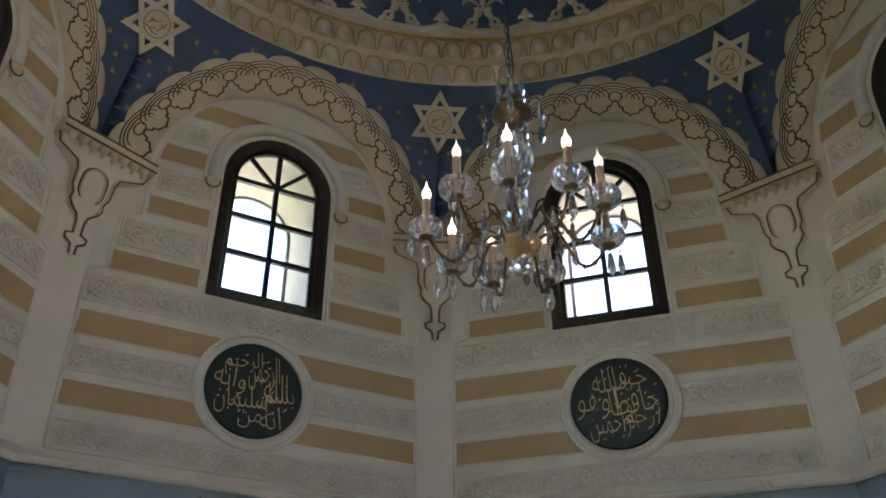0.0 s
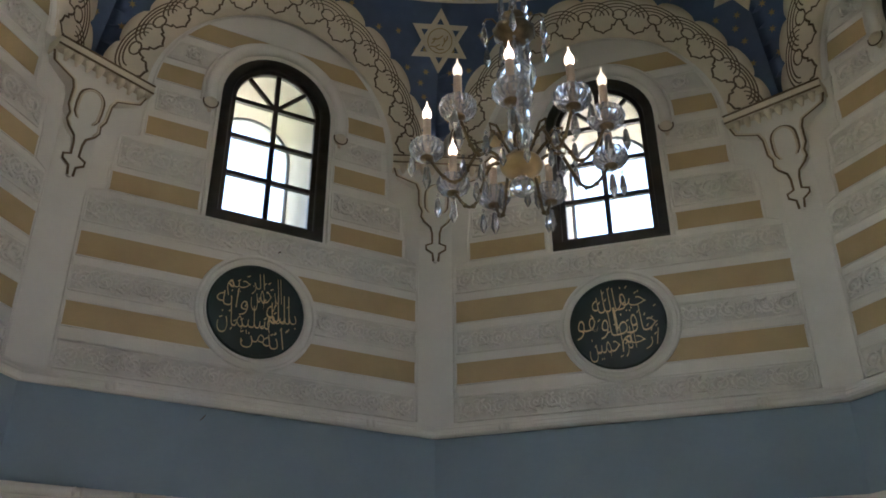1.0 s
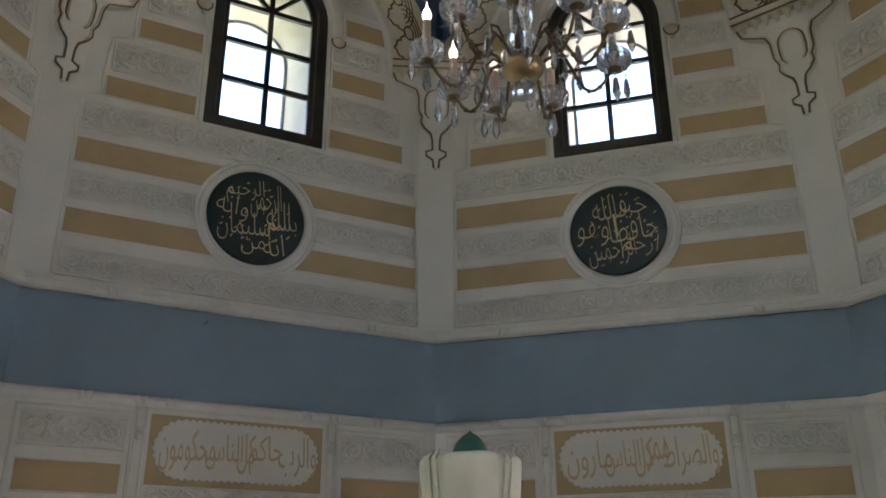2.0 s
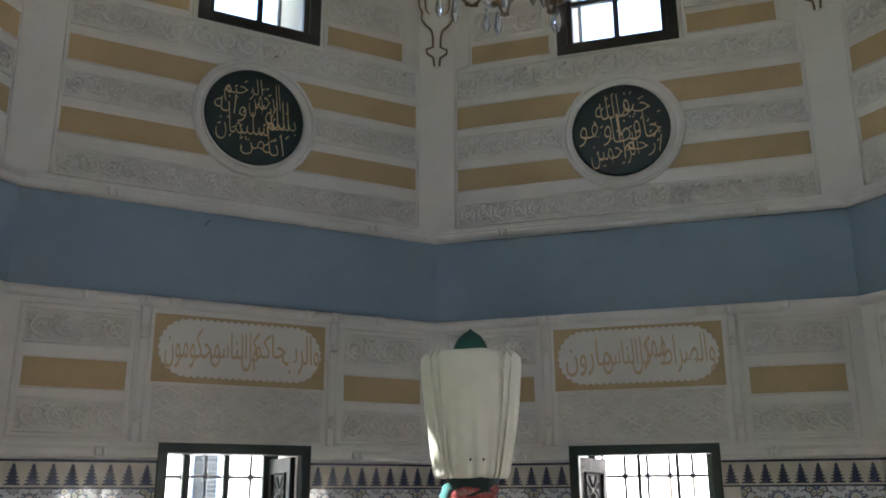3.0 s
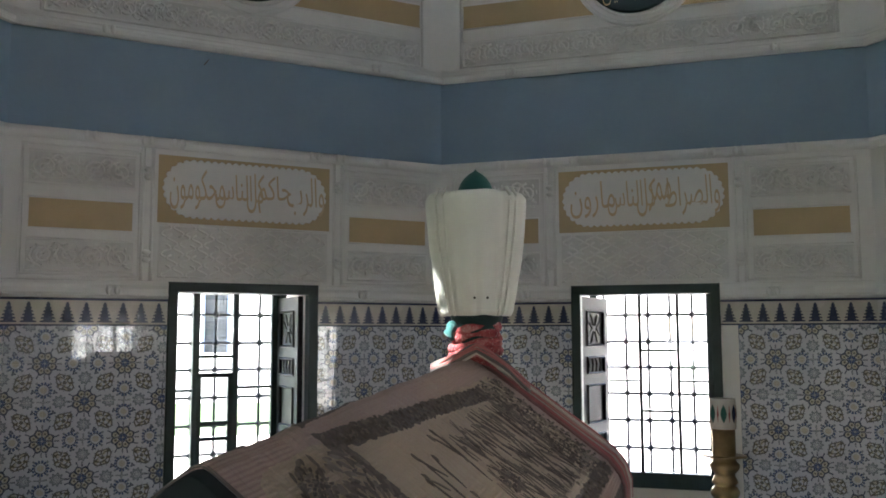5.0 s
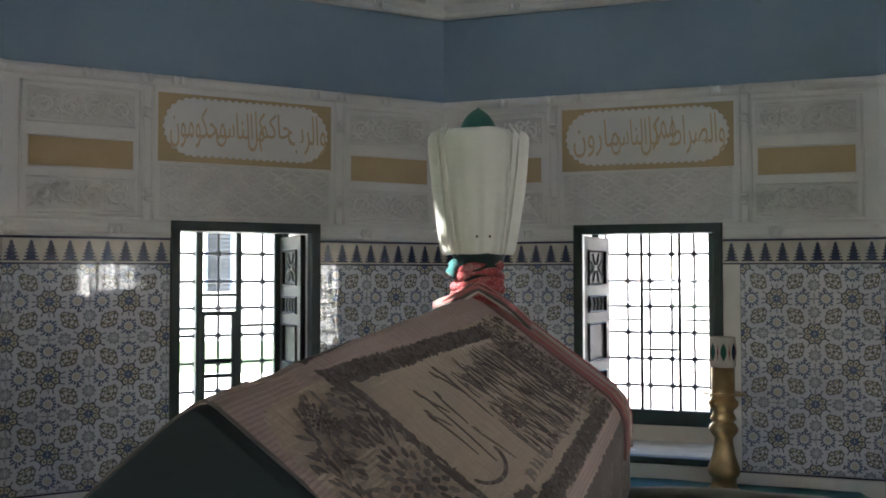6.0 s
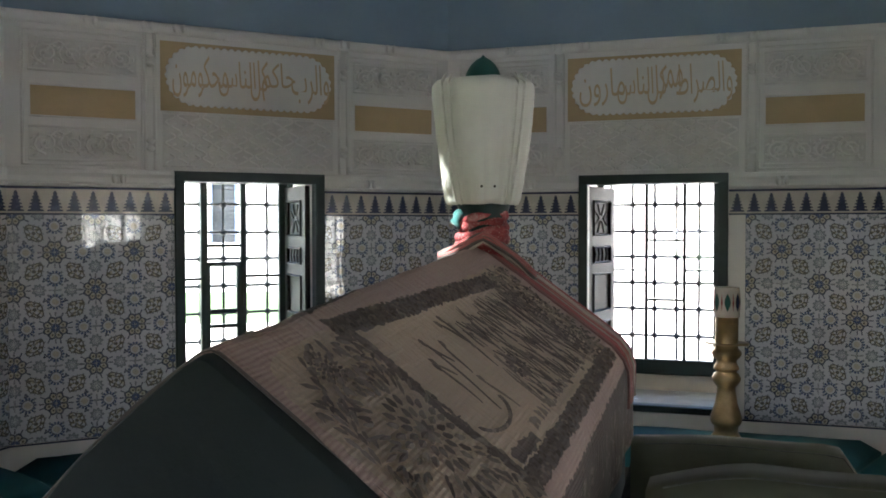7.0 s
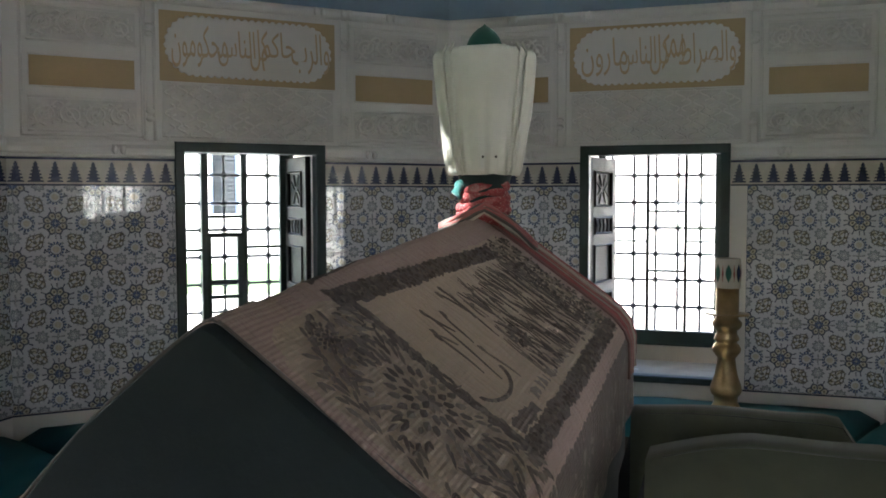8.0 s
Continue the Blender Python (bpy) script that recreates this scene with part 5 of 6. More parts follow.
# ---------------------------------------------------------------- chandelier
def chandelier():
    th = thing("chandelier", pose(0.002, 0.0, 0.0), "nine-armed crystal chandelier with candle bulbs hanging on a cable", "chandelier")
    cable = Geo()
    cable.tube([(0, 0, 4.15), (0.004, 0.0, 4.6), (-0.004, 0.003, 5.4), (0.003, 0, 7.0), (0, 0, 10.48)], 0.007, 6)
    cable.tube([(0.012, 0, 4.12), (0.02, 0.01, 4.3), (0.004, 0.0, 4.5)], 0.004, 5)
    part("cable", cable, CHAIN, th, smooth=True)
    links = Geo()
    for i in range(14):
        z = 4.17 + i * 0.045
        ax = i % 2
        links.tube([((0.010 if ax else 0.0) * math.cos(a), (0.0 if ax else 0.010) * math.cos(a), z + 0.028 * math.sin(a)) for a in [2 * math.pi * j / 10 for j in range(10)]], 0.0032, 4, closed=True)
    part("chain", links, IRON, th, smooth=True)
    crown = Geo()
    crown.lathe([(0.0, 3.96), (0.03, 3.962), (0.05, 3.985), (0.075, 4.01), (0.08, 4.03), (0.06, 4.05), (0.035, 4.06), (0.03, 4.09), (0.045, 4.10), (0.02, 4.12), (0.012, 4.17), (0.0, 4.18)], 20, ripple=0.04, lobes=10)
    for i in range(6):
        a = 2 * math.pi * i / 6 + 0.3
        c, s = math.cos(a), math.sin(a)
        crown.tube([(0.06 * c, 0.06 * s, 4.03), (0.09 * c, 0.09 * s, 4.06), (0.115 * c, 0.115 * s, 4.05), (0.125 * c, 0.125 * s, 4.03)], 0.004, 5)
    part("crown", crown, BRONZE, th, smooth=True)
    stem = Geo()
    stem.lathe([(0.0, 3.47), (0.012, 3.472), (0.03, 3.49), (0.05, 3.52), (0.052, 3.55), (0.035, 3.58), (0.018, 3.595), (0.02, 3.605), (0.035, 3.62), (0.04, 3.65), (0.03, 3.675), (0.045, 3.69), (0.055, 3.72), (0.05, 3.75), (0.062, 3.78), (0.07, 3.82), (0.06, 3.85), (0.035, 3.87), (0.025, 3.90), (0.03, 3.93), (0.028, 3.96), (0.0, 3.97)], 24, ripple=0.07, lobes=12)
    part("crystal_stem", stem, CRYSTAL, th)
    hub = Geo()
    hub.lathe([(0.0, 3.385), (0.03, 3.387), (0.05, 3.395), (0.068, 3.412), (0.076, 3.43), (0.07, 3.445), (0.06, 3.452), (0.045, 3.46), (0.04, 3.475), (0.0, 3.478)], 28)
    hub.lathe([(0.0, 3.378), (0.012, 3.38), (0.018, 3.388), (0.0, 3.392)], 12)
    part("hub", hub, BRASS, th, "brass hub bowl", True)
    drop = Geo()
    drop.blob((0, 0, 3.345), 0.045, 0.045, 0.036, 10, 6)
    part("bottom_drop", drop, CRYSTAL, th)

    def pendant_geo(g, x, y, z, l=0.075, w=0.0115):
        l, w = l * 1.15, w * 1.2
        m = Matrix.Translation((x, y, z))
        g.blob((0, 0, -0.008), 0.007, 0.007, 0.007, 6, 4, m)
        g.lathe([(0.001, -0.02), (w * 0.55, -0.028), (w, -0.02 - l * 0.68), (w * 0.35, -0.02 - l * 0.92), (0.0005, -0.02 - l)], 6, m)

    for n_, deg in enumerate((255, 291, 320, 4, 60, 98, 130, 175, 222)):
        a = radians(deg)
        c, s = math.cos(a), math.sin(a)
        P = lambda r, z, t=0.0: (r * c - t * s, r * s + t * c, z)
        arm = Geo()
        path = []
        for i in range(15):
            q = i / 14
            r = 0.05 + 0.275 * q
            z = 3.44 + 0.055 * math.sin(math.pi * min(1, q * 1.7)) - 0.085 * math.sin(math.pi * max(0, (q - 0.35) / 0.65)) + 0.04 * q ** 4
            path.append(P(r, z))
        arm.tube(path, 0.0062, 6)
        for i in range(3, 12, 2):
            x, y, z = path[i]
            arm.blob((x, y, z), 0.0105, 0.0105, 0.009, 6, 4)
        arm.tube([P(0.10, 3.50), P(0.13, 3.53), P(0.165, 3.52), P(0.16, 3.495), P(0.14, 3.50)], 0.005, 5)
        arm.lathe([(0.0, 3.462), (0.022, 3.464), (0.026, 3.474), (0.014, 3.484), (0.0, 3.488)], 10, Matrix.Translation(P(0.325, -0.012)))
        ao = part("arm", arm, BRONZE, th, smooth=True)
        cup = Geo()
        cup.lathe([(0.006, 3.472), (0.034, 3.472), (0.054, 3.486), (0.061, 3.506), (0.058, 3.526), (0.05, 3.536), (0.047, 3.528), (0.05, 3.506), (0.038, 3.49), (0.02, 3.482), (0.006, 3.48)], 32, Matrix.Translation(P(0.325, -0.012)), 0.05, 16)
        part("drip_cup", cup, CRYSTAL, ao, "fluted crystal drip cup")
        sl = Geo()
        sl.lathe([(0.0, 3.482), (0.0145, 3.484), (0.0145, 3.632), (0.012, 3.636), (0.0, 3.637)], 12, Matrix.Translation(P(0.325, -0.012)))
        part("candle_sleeve", sl, SLEEVE, ao, smooth=False)
        bu = Geo()
        bu.lathe([(0.0, 3.636), (0.009, 3.637), (0.0145, 3.646), (0.0168, 3.657), (0.0148, 3.671), (0.0092, 3.684), (0.0042, 3.694), (0.002, 3.706), (0.0, 3.719)], 12, Matrix.Translation(P(0.325, -0.012)))
        part("bulb", bu, BULBLIT if n_ in (0, 1, 7, 6) else BULBDIM, ao, smooth=True)
        for (r_, z_, t_), l_, w_ in (((0.325, 3.45, 0.0), 0.085, 0.0135), ((0.375, 3.468, 0.03), 0.075, 0.012), ((0.20, 3.47, 0.01), 0.075, 0.012), ((0.14, 3.44, 0.03), 0.065, 0.011)):
            pn = Geo()
            pendant_geo(pn, *P(r_, z_, t_), l_, w_)
            part("crystal_drop", pn, CRYSTAL, ao)
    for i in range(6):
        a = 2 * math.pi * i / 6 + 0.3
        for r_, z_, l_, w_ in ((0.125, 4.03, 0.08, 0.012), (0.055, 3.965, 0.065, 0.010), (0.05, 4.20, 0.08, 0.012)):
            top = Geo()
            pendant_geo(top, r_ * math.cos(a), r_ * math.sin(a), z_, l_, w_)
            part("crown_drop", top, CRYSTAL, th)
    return th


chandelier()

# ---------------------------------------------------------------- sarcophagus, its rug and turban
AX = Vector((0.383, 0.924, 0)).normalized()
SD = Vector((0.924, -0.383, 0)).normalized()
FOOT = Vector((-0.786, -0.875, 0))
LEN, HW = 1.93, 0.50
TOMB = Matrix((AX, -SD, Vector((0, 0, 1)))).transposed().to_4x4()
TOMB.translation = FOOT
# local: x from foot to head, y to the tomb's left (minus: right), z up


def ridge_z(x):
    return 1.505 + 0.16 * x / 1.85


def slope_z(x, y):
    """Height of the draped gable: a soft ridge, the tomb's left flank a little flatter."""
    a, b, k = 0.022 - 0.62 * y - 0.5 * y * abs(y), -0.012 + 0.722 * y, 0.011
    return ridge_z(x) - k * math.log(math.exp(-a / k) + math.exp(-b / k))


SLOPE = math.hypot(HW, HW * 0.722)


def drape(x, s, side):
    """Where a cloth lies that runs s down from the ridge: along the slope, round the eave, then hanging."""
    s0, arc, th0 = SLOPE - 0.05, 0.15, math.atan(0.722)
    radius = arc / (math.pi / 2 - th0)
    y = min(s, s0) / SLOPE * HW
    z = slope_z(x, side * y)
    if s > s0:
        th = th0 + min(s - s0, arc) / radius
        y += radius * (math.sin(th) - math.sin(th0))
        z -= radius * (math.cos(th0) - math.cos(th)) + max(0.0, s - s0 - arc)
    return y, z


def tomb():
    th = thing("sarcophagus", TOMB, "gabled wooden sarcophagus draped in dark green felt", "sarcophagus")
    g = Geo()
    rows = []
    for x in [0.0, 0.004, 0.02] + [LEN * i / 10 for i in range(1, 10)] + [LEN - 0.02, LEN]:
        e = 0.006 if x in (0.0, LEN) else (0.002 if x in (0.004,) else 0.0)
        ys = [-HW - 0.01, -HW, -HW * 0.6, -0.05, -0.025, 0.0, 0.012, 0.024, 0.036, 0.055, 0.08, HW * 0.6, HW, HW + 0.01]
        row = [(x, -HW + e, 0.14)]
        for y in ys:
            row.append((x, max(-HW, min(HW, y)) * (1 - e), slope_z(x, max(-HW, min(HW, y))) - 0.003 - e - (0.04 if abs(y) > HW else 0.016 if abs(y) == HW else 0)))
        row.append((x, HW - e, 0.14))
        rows.append(row)
    g.sheet([list(reversed(r)) for r in rows])
    n = len(rows[0])
    # bulging gable ends
    for row, s in ((rows[0], -1), (rows[-1], 1)):
        c = Vector((row[0][0] + s * 0.012, 0, 0.8))
        ring = [Vector(p) for p in row]
        mid = [p.lerp(c, 0.25) + Vector((s * 0.008, 0, 0)) for p in ring]
        g.add([*ring, *mid, c], [(i, i + 1, n + i + 1, n + i) if s > 0 else (i + 1, i, n + i, n + i + 1) for i in range(n - 1)] + [(n + i, n + i + 1, 2 * n) if s > 0 else (n + i + 1, n + i, 2 * n) for i in range(n - 1)])
    part("body", g, GREENCLOTH, th, smooth=True)
    pl = Geo()
    pl.box(-0.08, LEN + 0.08, -HW - 0.1, HW + 0.1, 0.0, 0.14)
    part("plinth", pl, STONE, th, "low stone plinth")
    return th


tomb()


def rug():
    """A thick rug laid over the ridge, down both slopes and a little over the eaves."""
    th = thing("rug", TOMB, "worn pink and grey prayer rug draped over the sarcophagus", "rug")
    slope = math.hypot(HW, HW * 0.722)
    down = slope + 0.34
    nx, ny = 60, 84
    me = bpy.data.meshes.new("cloth")
    verts, uvs = [], []
    for i in range(nx + 1):
        x = 0.034 + (LEN - 0.059) * i / nx
        for j in range(ny + 1):
            d = -down + 2 * down * j / ny
            s, sg = abs(d), -1 if d > 0 else 1
            y, z = drape(x, s, sg)
            y += 0.02 * math.sin(x * 17 + 1) * max(0.0, s - slope)
            wav = 0.005 * noise.noise((x * 5, d * 5, 0.3)) + 0.0025 * noise.noise((x * 18, d * 18, 4.1))
            verts.append((x + 0.012 * noise.noise((d * 4, 0.5, i * 0.0)), sg * (y + wav * 0.4), z + 0.006 + wav))
            uvs.append((x, s))
    k = ny + 1
    faces = [(i * k + j, (i + 1) * k + j, (i + 1) * k + j + 1, i * k + j + 1) for i in range(nx) for j in range(ny)]
    me.from_pydata(verts, [], faces)
    me.materials.append(RUG)
    uv = me.uv_layers.new(name="UVMap")
    for loop in me.loops:
        uv.data[loop.index].uv = uvs[loop.vertex_index]
    me.polygons.foreach_set("use_smooth", [True] * len(me.polygons))
    ob = part("cloth", me, parent=th)
    sol = ob.modifiers.new("thickness", "SOLIDIFY")
    sol.thickness, sol.offset = 0.007, 1.0
    hem = Geo()
    for x in (0.036,):
        pts = [(x - 0.001, -sg * s / slope * HW, slope_z(x, -sg * s / slope * HW) + 0.002) for sg, s in [(sg, s) for sg, ss in ((-1, [slope * i / 40 for i in range(40, 0, -1)]), (1, [slope * i / 40 for i in range(41)])) for s in ss]]
        hem.tube(pts, 0.0042, 5)
    part("hem", hem, CORDS[0], th, "dark bound hem", True)
    # woven flowers and stems, standing proud of the ground weave
    def on_rug(u, v, off, side):
        y, z = drape(u, v, side)
        nrm = Vector((0, side * 0.585, 0.811))
        p = Vector((u, side * y, z + 0.0135))
        return p + nrm * off

    def leaf(g, u, v, a, l, w, side):
        c, s = math.cos(a), math.sin(a)
        pts = [(0, 0, 0), (0.3, 0.5, 0.0), (0.65, 0.42, 0.0), (1.0, 0.0, 0), (0.65, -0.42, 0.0), (0.3, -0.5, 0.0)]
        vs = [on_rug(u + l * x * c - w * y * s, v + l * x * s + w * y * c, -0.0015, side) for x, y, _ in pts]
        vs += [on_rug(u + l * 0.25 * c, v + l * 0.25 * s, 0.0035, side), on_rug(u + l * 0.75 * c, v + l * 0.75 * s, 0.003, side)]
        fs = [(0, 1, 6), (1, 2, 7, 6), (2, 3, 7), (3, 4, 7), (4, 5, 6, 7), (5, 0, 6)]
        g.add(vs, fs if side < 0 else [f[::-1] for f in fs])

    wv, stem = Geo(), Geo()
    rr = random.Random(21)
    for side in (-1, 1):
        # a large palmette in the foot border
        for fu, fv, fr in ((0.31, 0.36, 0.10), (0.24, 0.13, 0.045)):
            for ring_, (n_, l0, l1) in enumerate(((8, 0.0, 0.36), (14, 0.40, 0.72), (20, 0.76, 1.1))):
                for i in range(n_):
                    a = 2 * math.pi * (i + 0.5 * ring_) / n_ + rr.uniform(-0.06, 0.06)
                    leaf(wv, fu + fr * l0 * math.cos(a), fv + fr * l0 * math.sin(a), a, fr * (l1 - l0) * 1.05, fr * 0.2, side)
        # leaves sweeping round it, evenly strewn over the border
        for i in range(19):
            for j in range(17):
                u, v = 0.085 + 0.0195 * i + rr.uniform(-0.008, 0.008), 0.07 + 0.034 * j + rr.uniform(-0.013, 0.013)
                du, dv = u - 0.31, (v - 0.36)
                if math.hypot(du, dv) < 0.105 or (u < 0.22 and v < 0.22 - u * 0.75) or u > 0.435 or (side > 0 and v < 0.2) or rr.random() < 0.26:
                    continue
                a = math.atan2(dv, du * 1.2) if math.hypot(du, dv) < 0.17 else 1.57 + 0.75 * math.sin(u * 23 + v * 9 + 1.5) + rr.uniform(-0.3, 0.3)
                leaf(wv, u, v, a, rr.uniform(0.030, 0.056), rr.uniform(0.008, 0.0135), side)
                if rr.random() < 0.4:
                    leaf(wv, u, v, a + rr.choice((-0.7, 0.7)), rr.uniform(0.02, 0.036), rr.uniform(0.008, 0.012), side)

        def thread(u, v0, v1, w):
            drift, ph = rr.uniform(-0.03, 0.05), rr.uniform(0, 6)
            stem.tube([on_rug(u + drift * q + 0.004 * math.sin(5 * q + ph), v0 + (v1 - v0) * q, -0.0004, side) for q in [i / 8 for i in range(9)]], [w * (0.45 + 0.55 * math.sin(math.pi * (i + 0.6) / 9.2)) for i in range(9)], 4, up=(0, 0, 1))
            return drift

        # single long stems in the plain part of the field
        for u, v0, v1 in ((0.61, 0.235, 0.40), (0.60, 0.25, 0.31), (0.66, 0.18, 0.28), (0.67, 0.225, 0.44), (0.74, 0.21, 0.33), (0.72, 0.34, 0.47), (0.83, 0.16, 0.27), (0.87, 0.15, 0.3)):
            thread(u, v0, v1, 0.0024)
            leaf(wv, u, v0, 1.57, 0.03, 0.011, side)
        # closely set fine stems towards the head
        for i in range(47):
            u = 0.88 + 0.0138 * i + rr.uniform(-0.004, 0.004)
            v = 0.155 + rr.uniform(0, 0.07)
            while v < 0.50:
                l = rr.uniform(0.06, 0.17)
                d = thread(u, v, min(0.53, v + l), rr.uniform(0.0016, 0.0027))
                if rr.random() < 0.45:
                    leaf(wv, u + d * 0.5, v + l * 0.4, 1.57 + rr.choice((-0.4, 0.4)), rr.uniform(0.016, 0.03), rr.uniform(0.006, 0.009), side)
                v += l + rr.uniform(0.01, 0.04)
        # a dark blossom among the stems
        for i in range(26):
            a = i * 2.4
            leaf(wv, 0.965 + 0.0085 * math.sqrt(i) * math.cos(a), 0.40 + 0.0055 * math.sqrt(i) * math.sin(a), a, 0.022, 0.012, side)
        # dense small leaves along the head border, the ridge band and the cross band
        for _ in range(330):
            leaf(wv, rr.uniform(1.46, 1.70), rr.uniform(0.10, 0.56), rr.uniform(0, 6.28), rr.uniform(0.014, 0.026), rr.uniform(0.005, 0.009), side)
        for _ in range(300 if side < 0 else 0):
            u = rr.uniform(0.40, 1.48)
            leaf(wv, u, 0.08 * (u - 0.48) + rr.uniform(0.022, 0.078), rr.uniform(1.1, 2.0), rr.uniform(0.012, 0.022), rr.uniform(0.006, 0.010), side)
        for i in range(34):
            leaf(wv, 0.452 + rr.uniform(-0.01, 0.01), 0.07 + i * 0.0155, 1.57 + rr.uniform(-0.3, 0.3), 0.024, 0.010, side)
        for _ in range(230):
            leaf(wv, rr.uniform(0.45, 1.70), rr.uniform(0.558, 0.606), rr.uniform(1.2, 1.9), rr.uniform(0.012, 0.018), rr.uniform(0.006, 0.010), side)
        # foot of the arch
        for i in range(20):
            a = math.pi * (0.0 + 0.8 * i / 19)
            leaf(wv, 0.59 + 0.115 * math.cos(a), 0.41 + 0.062 * math.sin(a), a + 1.57, 0.024, 0.013, side)
    tagged(part("floral_weave", wv, PILE, th, "grey-brown woven flowers and leaves"), kind="stuff")
    tagged(part("stem_weave", stem, PILE, th), kind="stuff")
    # loose cords of the fringe at the head end
    fr = Geo()
    rnd = random.Random(3)
    for i in range(13):
        x0 = LEN - 0.172 + 0.0135 * i
        for sg in (-1, 1):
            pts = []
            lift = rnd.uniform(0.008, 0.016)
            for j in range(15):
                s = 0.03 + (slope + 0.16 + rnd.uniform(-0.01, 0.01)) * j / 14
                wob = 0.005 * math.sin(j * 1.1 + i) + rnd.uniform(-0.002, 0.002)
                y, z = drape(x0, s, sg)
                pts.append((x0 + wob, sg * (y + lift * 0.5), z + lift))
            fr.tube(pts, 0.0062, 5)
    part("fringe", fr, FRINGE, th, "red and grey cord fringe", True)
    # cords gathered round the foot of the turban post
    post = TOMB @ Vector((1.80, 0.0, 0.0))
    inv = TOMB.inverted()
    for i in range(11):
        lift, out = 0.010 * (i % 4) + rnd.uniform(-0.003, 0.003), 0.10 + 0.005 * (i // 3)
        pts = []
        for j in range(17):
            q = -1 + 2 * j / 16
            x = -0.155 * -min(q, 0.0) * 1.0 + 0.20 * max(q, 0.0)
            z = 1.674 + lift - (0.075 * -min(q, 0.0) ** 1.0 if q < 0 else 0.145 * q ** 1.25)
            pts.append(inv @ Vector((post.x - 0.02 + x, post.y - out - 0.01 * math.cos(q * 1.5) + 0.05 * q * q, z + 0.003 * math.sin(9 * q + i))))
        cord = Geo()
        cord.tube(pts, 0.0055 + 0.0015 * (i % 2), 5)
        part("cord", cord, CORDS[i % 3], th, smooth=True)


rug()


def turban():
    base = TOMB @ Vector((1.80, 0.0, 0.0))
    th = thing("turban", pose(base.x - 0.003, base.y + 0.01, 0, 0, 0, -4.5), "tall off-white cloth turban with green cap on the sarcophagus post", "turban")
    # wrapped body, widening upwards, with folds
    body = Geo()
    prof = [(0.09, 1.812), (0.118, 1.81), (0.128, 1.83), (0.138, 1.88), (0.150, 1.95), (0.162, 2.03), (0.172, 2.11), (0.179, 2.18), (0.182, 2.22), (0.181, 2.242), (0.172, 2.256), (0.13, 2.258), (0.05, 2.258)]
    n = 96
    rows = []
    for r, z in prof:
        row = []
        for j in range(n + 1):
            a = 2 * math.pi * j / n
            t = (z - 1.8) / 0.47
            f = 0.0
            for c0, wd, amp in ((-0.83, 0.10, 0.010), (-2.40, 0.09, 0.012), (-2.2, 0.06, -0.005), (-1.02, 0.06, -0.006), (-2.75, 0.12, 0.007), (-0.45, 0.12, 0.007), (0.4, 0.2, 0.008), (1.4, 0.2, 0.008), (2.6, 0.2, 0.008)):
                dd = (a - (c0 - (1 - t) * 0.0) + math.pi) % (2 * math.pi) - math.pi
                f += amp * math.exp(-(dd / wd) ** 2) * (0.5 + 0.5 * t)
            f += (0.0075 * math.sin(a * 17 + 2 * t) + 0.004 * math.sin(a * 29 + 1)) * max(0, 1 - 1.2 * t) + 0.003 * noise.noise((math.cos(a) * 3, math.sin(a) * 3, z * 5))
            sq = 1 + 0.035 * math.cos(4 * a)
            row.append(((r * sq + f) * math.cos(a), (r * sq + f) * math.sin(a), z + 0.004 * noise.noise((math.cos(a) * 2, math.sin(a) * 2, 7))))
        rows.append(row)
    body.sheet(rows)
    part("wrapping", body, WHITECLOTH, th, smooth=True)
    seams = Geo()
    for c0 in (-2.50, -2.30, -0.92, -0.74):
        seams.tube([((r + 0.006) * math.cos(c0 + 0.12 * (c0 + 1.57) * (z - 2.05)), (r + 0.006) * math.sin(c0 + 0.12 * (c0 + 1.57) * (z - 2.05)), z) for r, z in prof[1:11] + [(0.163, 2.272)]], 0.0055, 6)
    part("seam", seams, WHITECLOTH, th, smooth=True)
    dots = Geo()
    for x in (-0.012, 0.034):
        dots.blob((x, -0.142, 1.872), 0.0045, 0.004, 0.005, 8, 5)
    part("stud", dots, simple("dark_stud", (0.06, 0.045, 0.03)), th, smooth=True)
    cap = Geo()
    cap.lathe([(0.064, 2.245), (0.066, 2.265), (0.064, 2.285), (0.056, 2.306), (0.043, 2.325), (0.025, 2.341), (0.008, 2.351), (0.0, 2.36)], 24)
    part("cap", cap, CAPCLOTH, th, "green felt cap top", True)
    neck = Geo()
    neck.lathe([(0.07, 1.66), (0.08, 1.70), (0.085, 1.74), (0.088, 1.77), (0.095, 1.80), (0.10, 1.815), (0.05, 1.82)], 24, ripple=0.02, lobes=7)
    part("band", neck, TIECLOTH, th, "dark green cloth band", True)
    tie = Geo()
    tie.blob((-0.088, -0.04, 1.772), 0.024, 0.02, 0.022, 10, 6)
    tie.tube([(-0.085, -0.05, 1.775), (-0.105, -0.058, 1.748), (-0.09, -0.062, 1.72)], [0.016, 0.018, 0.006], 8)
    part("knot", tie, cloth("pale_teal_cloth", (0.018, 0.085, 0.08)), th, "pale teal tied cloth knot", True)
    return th


turban()


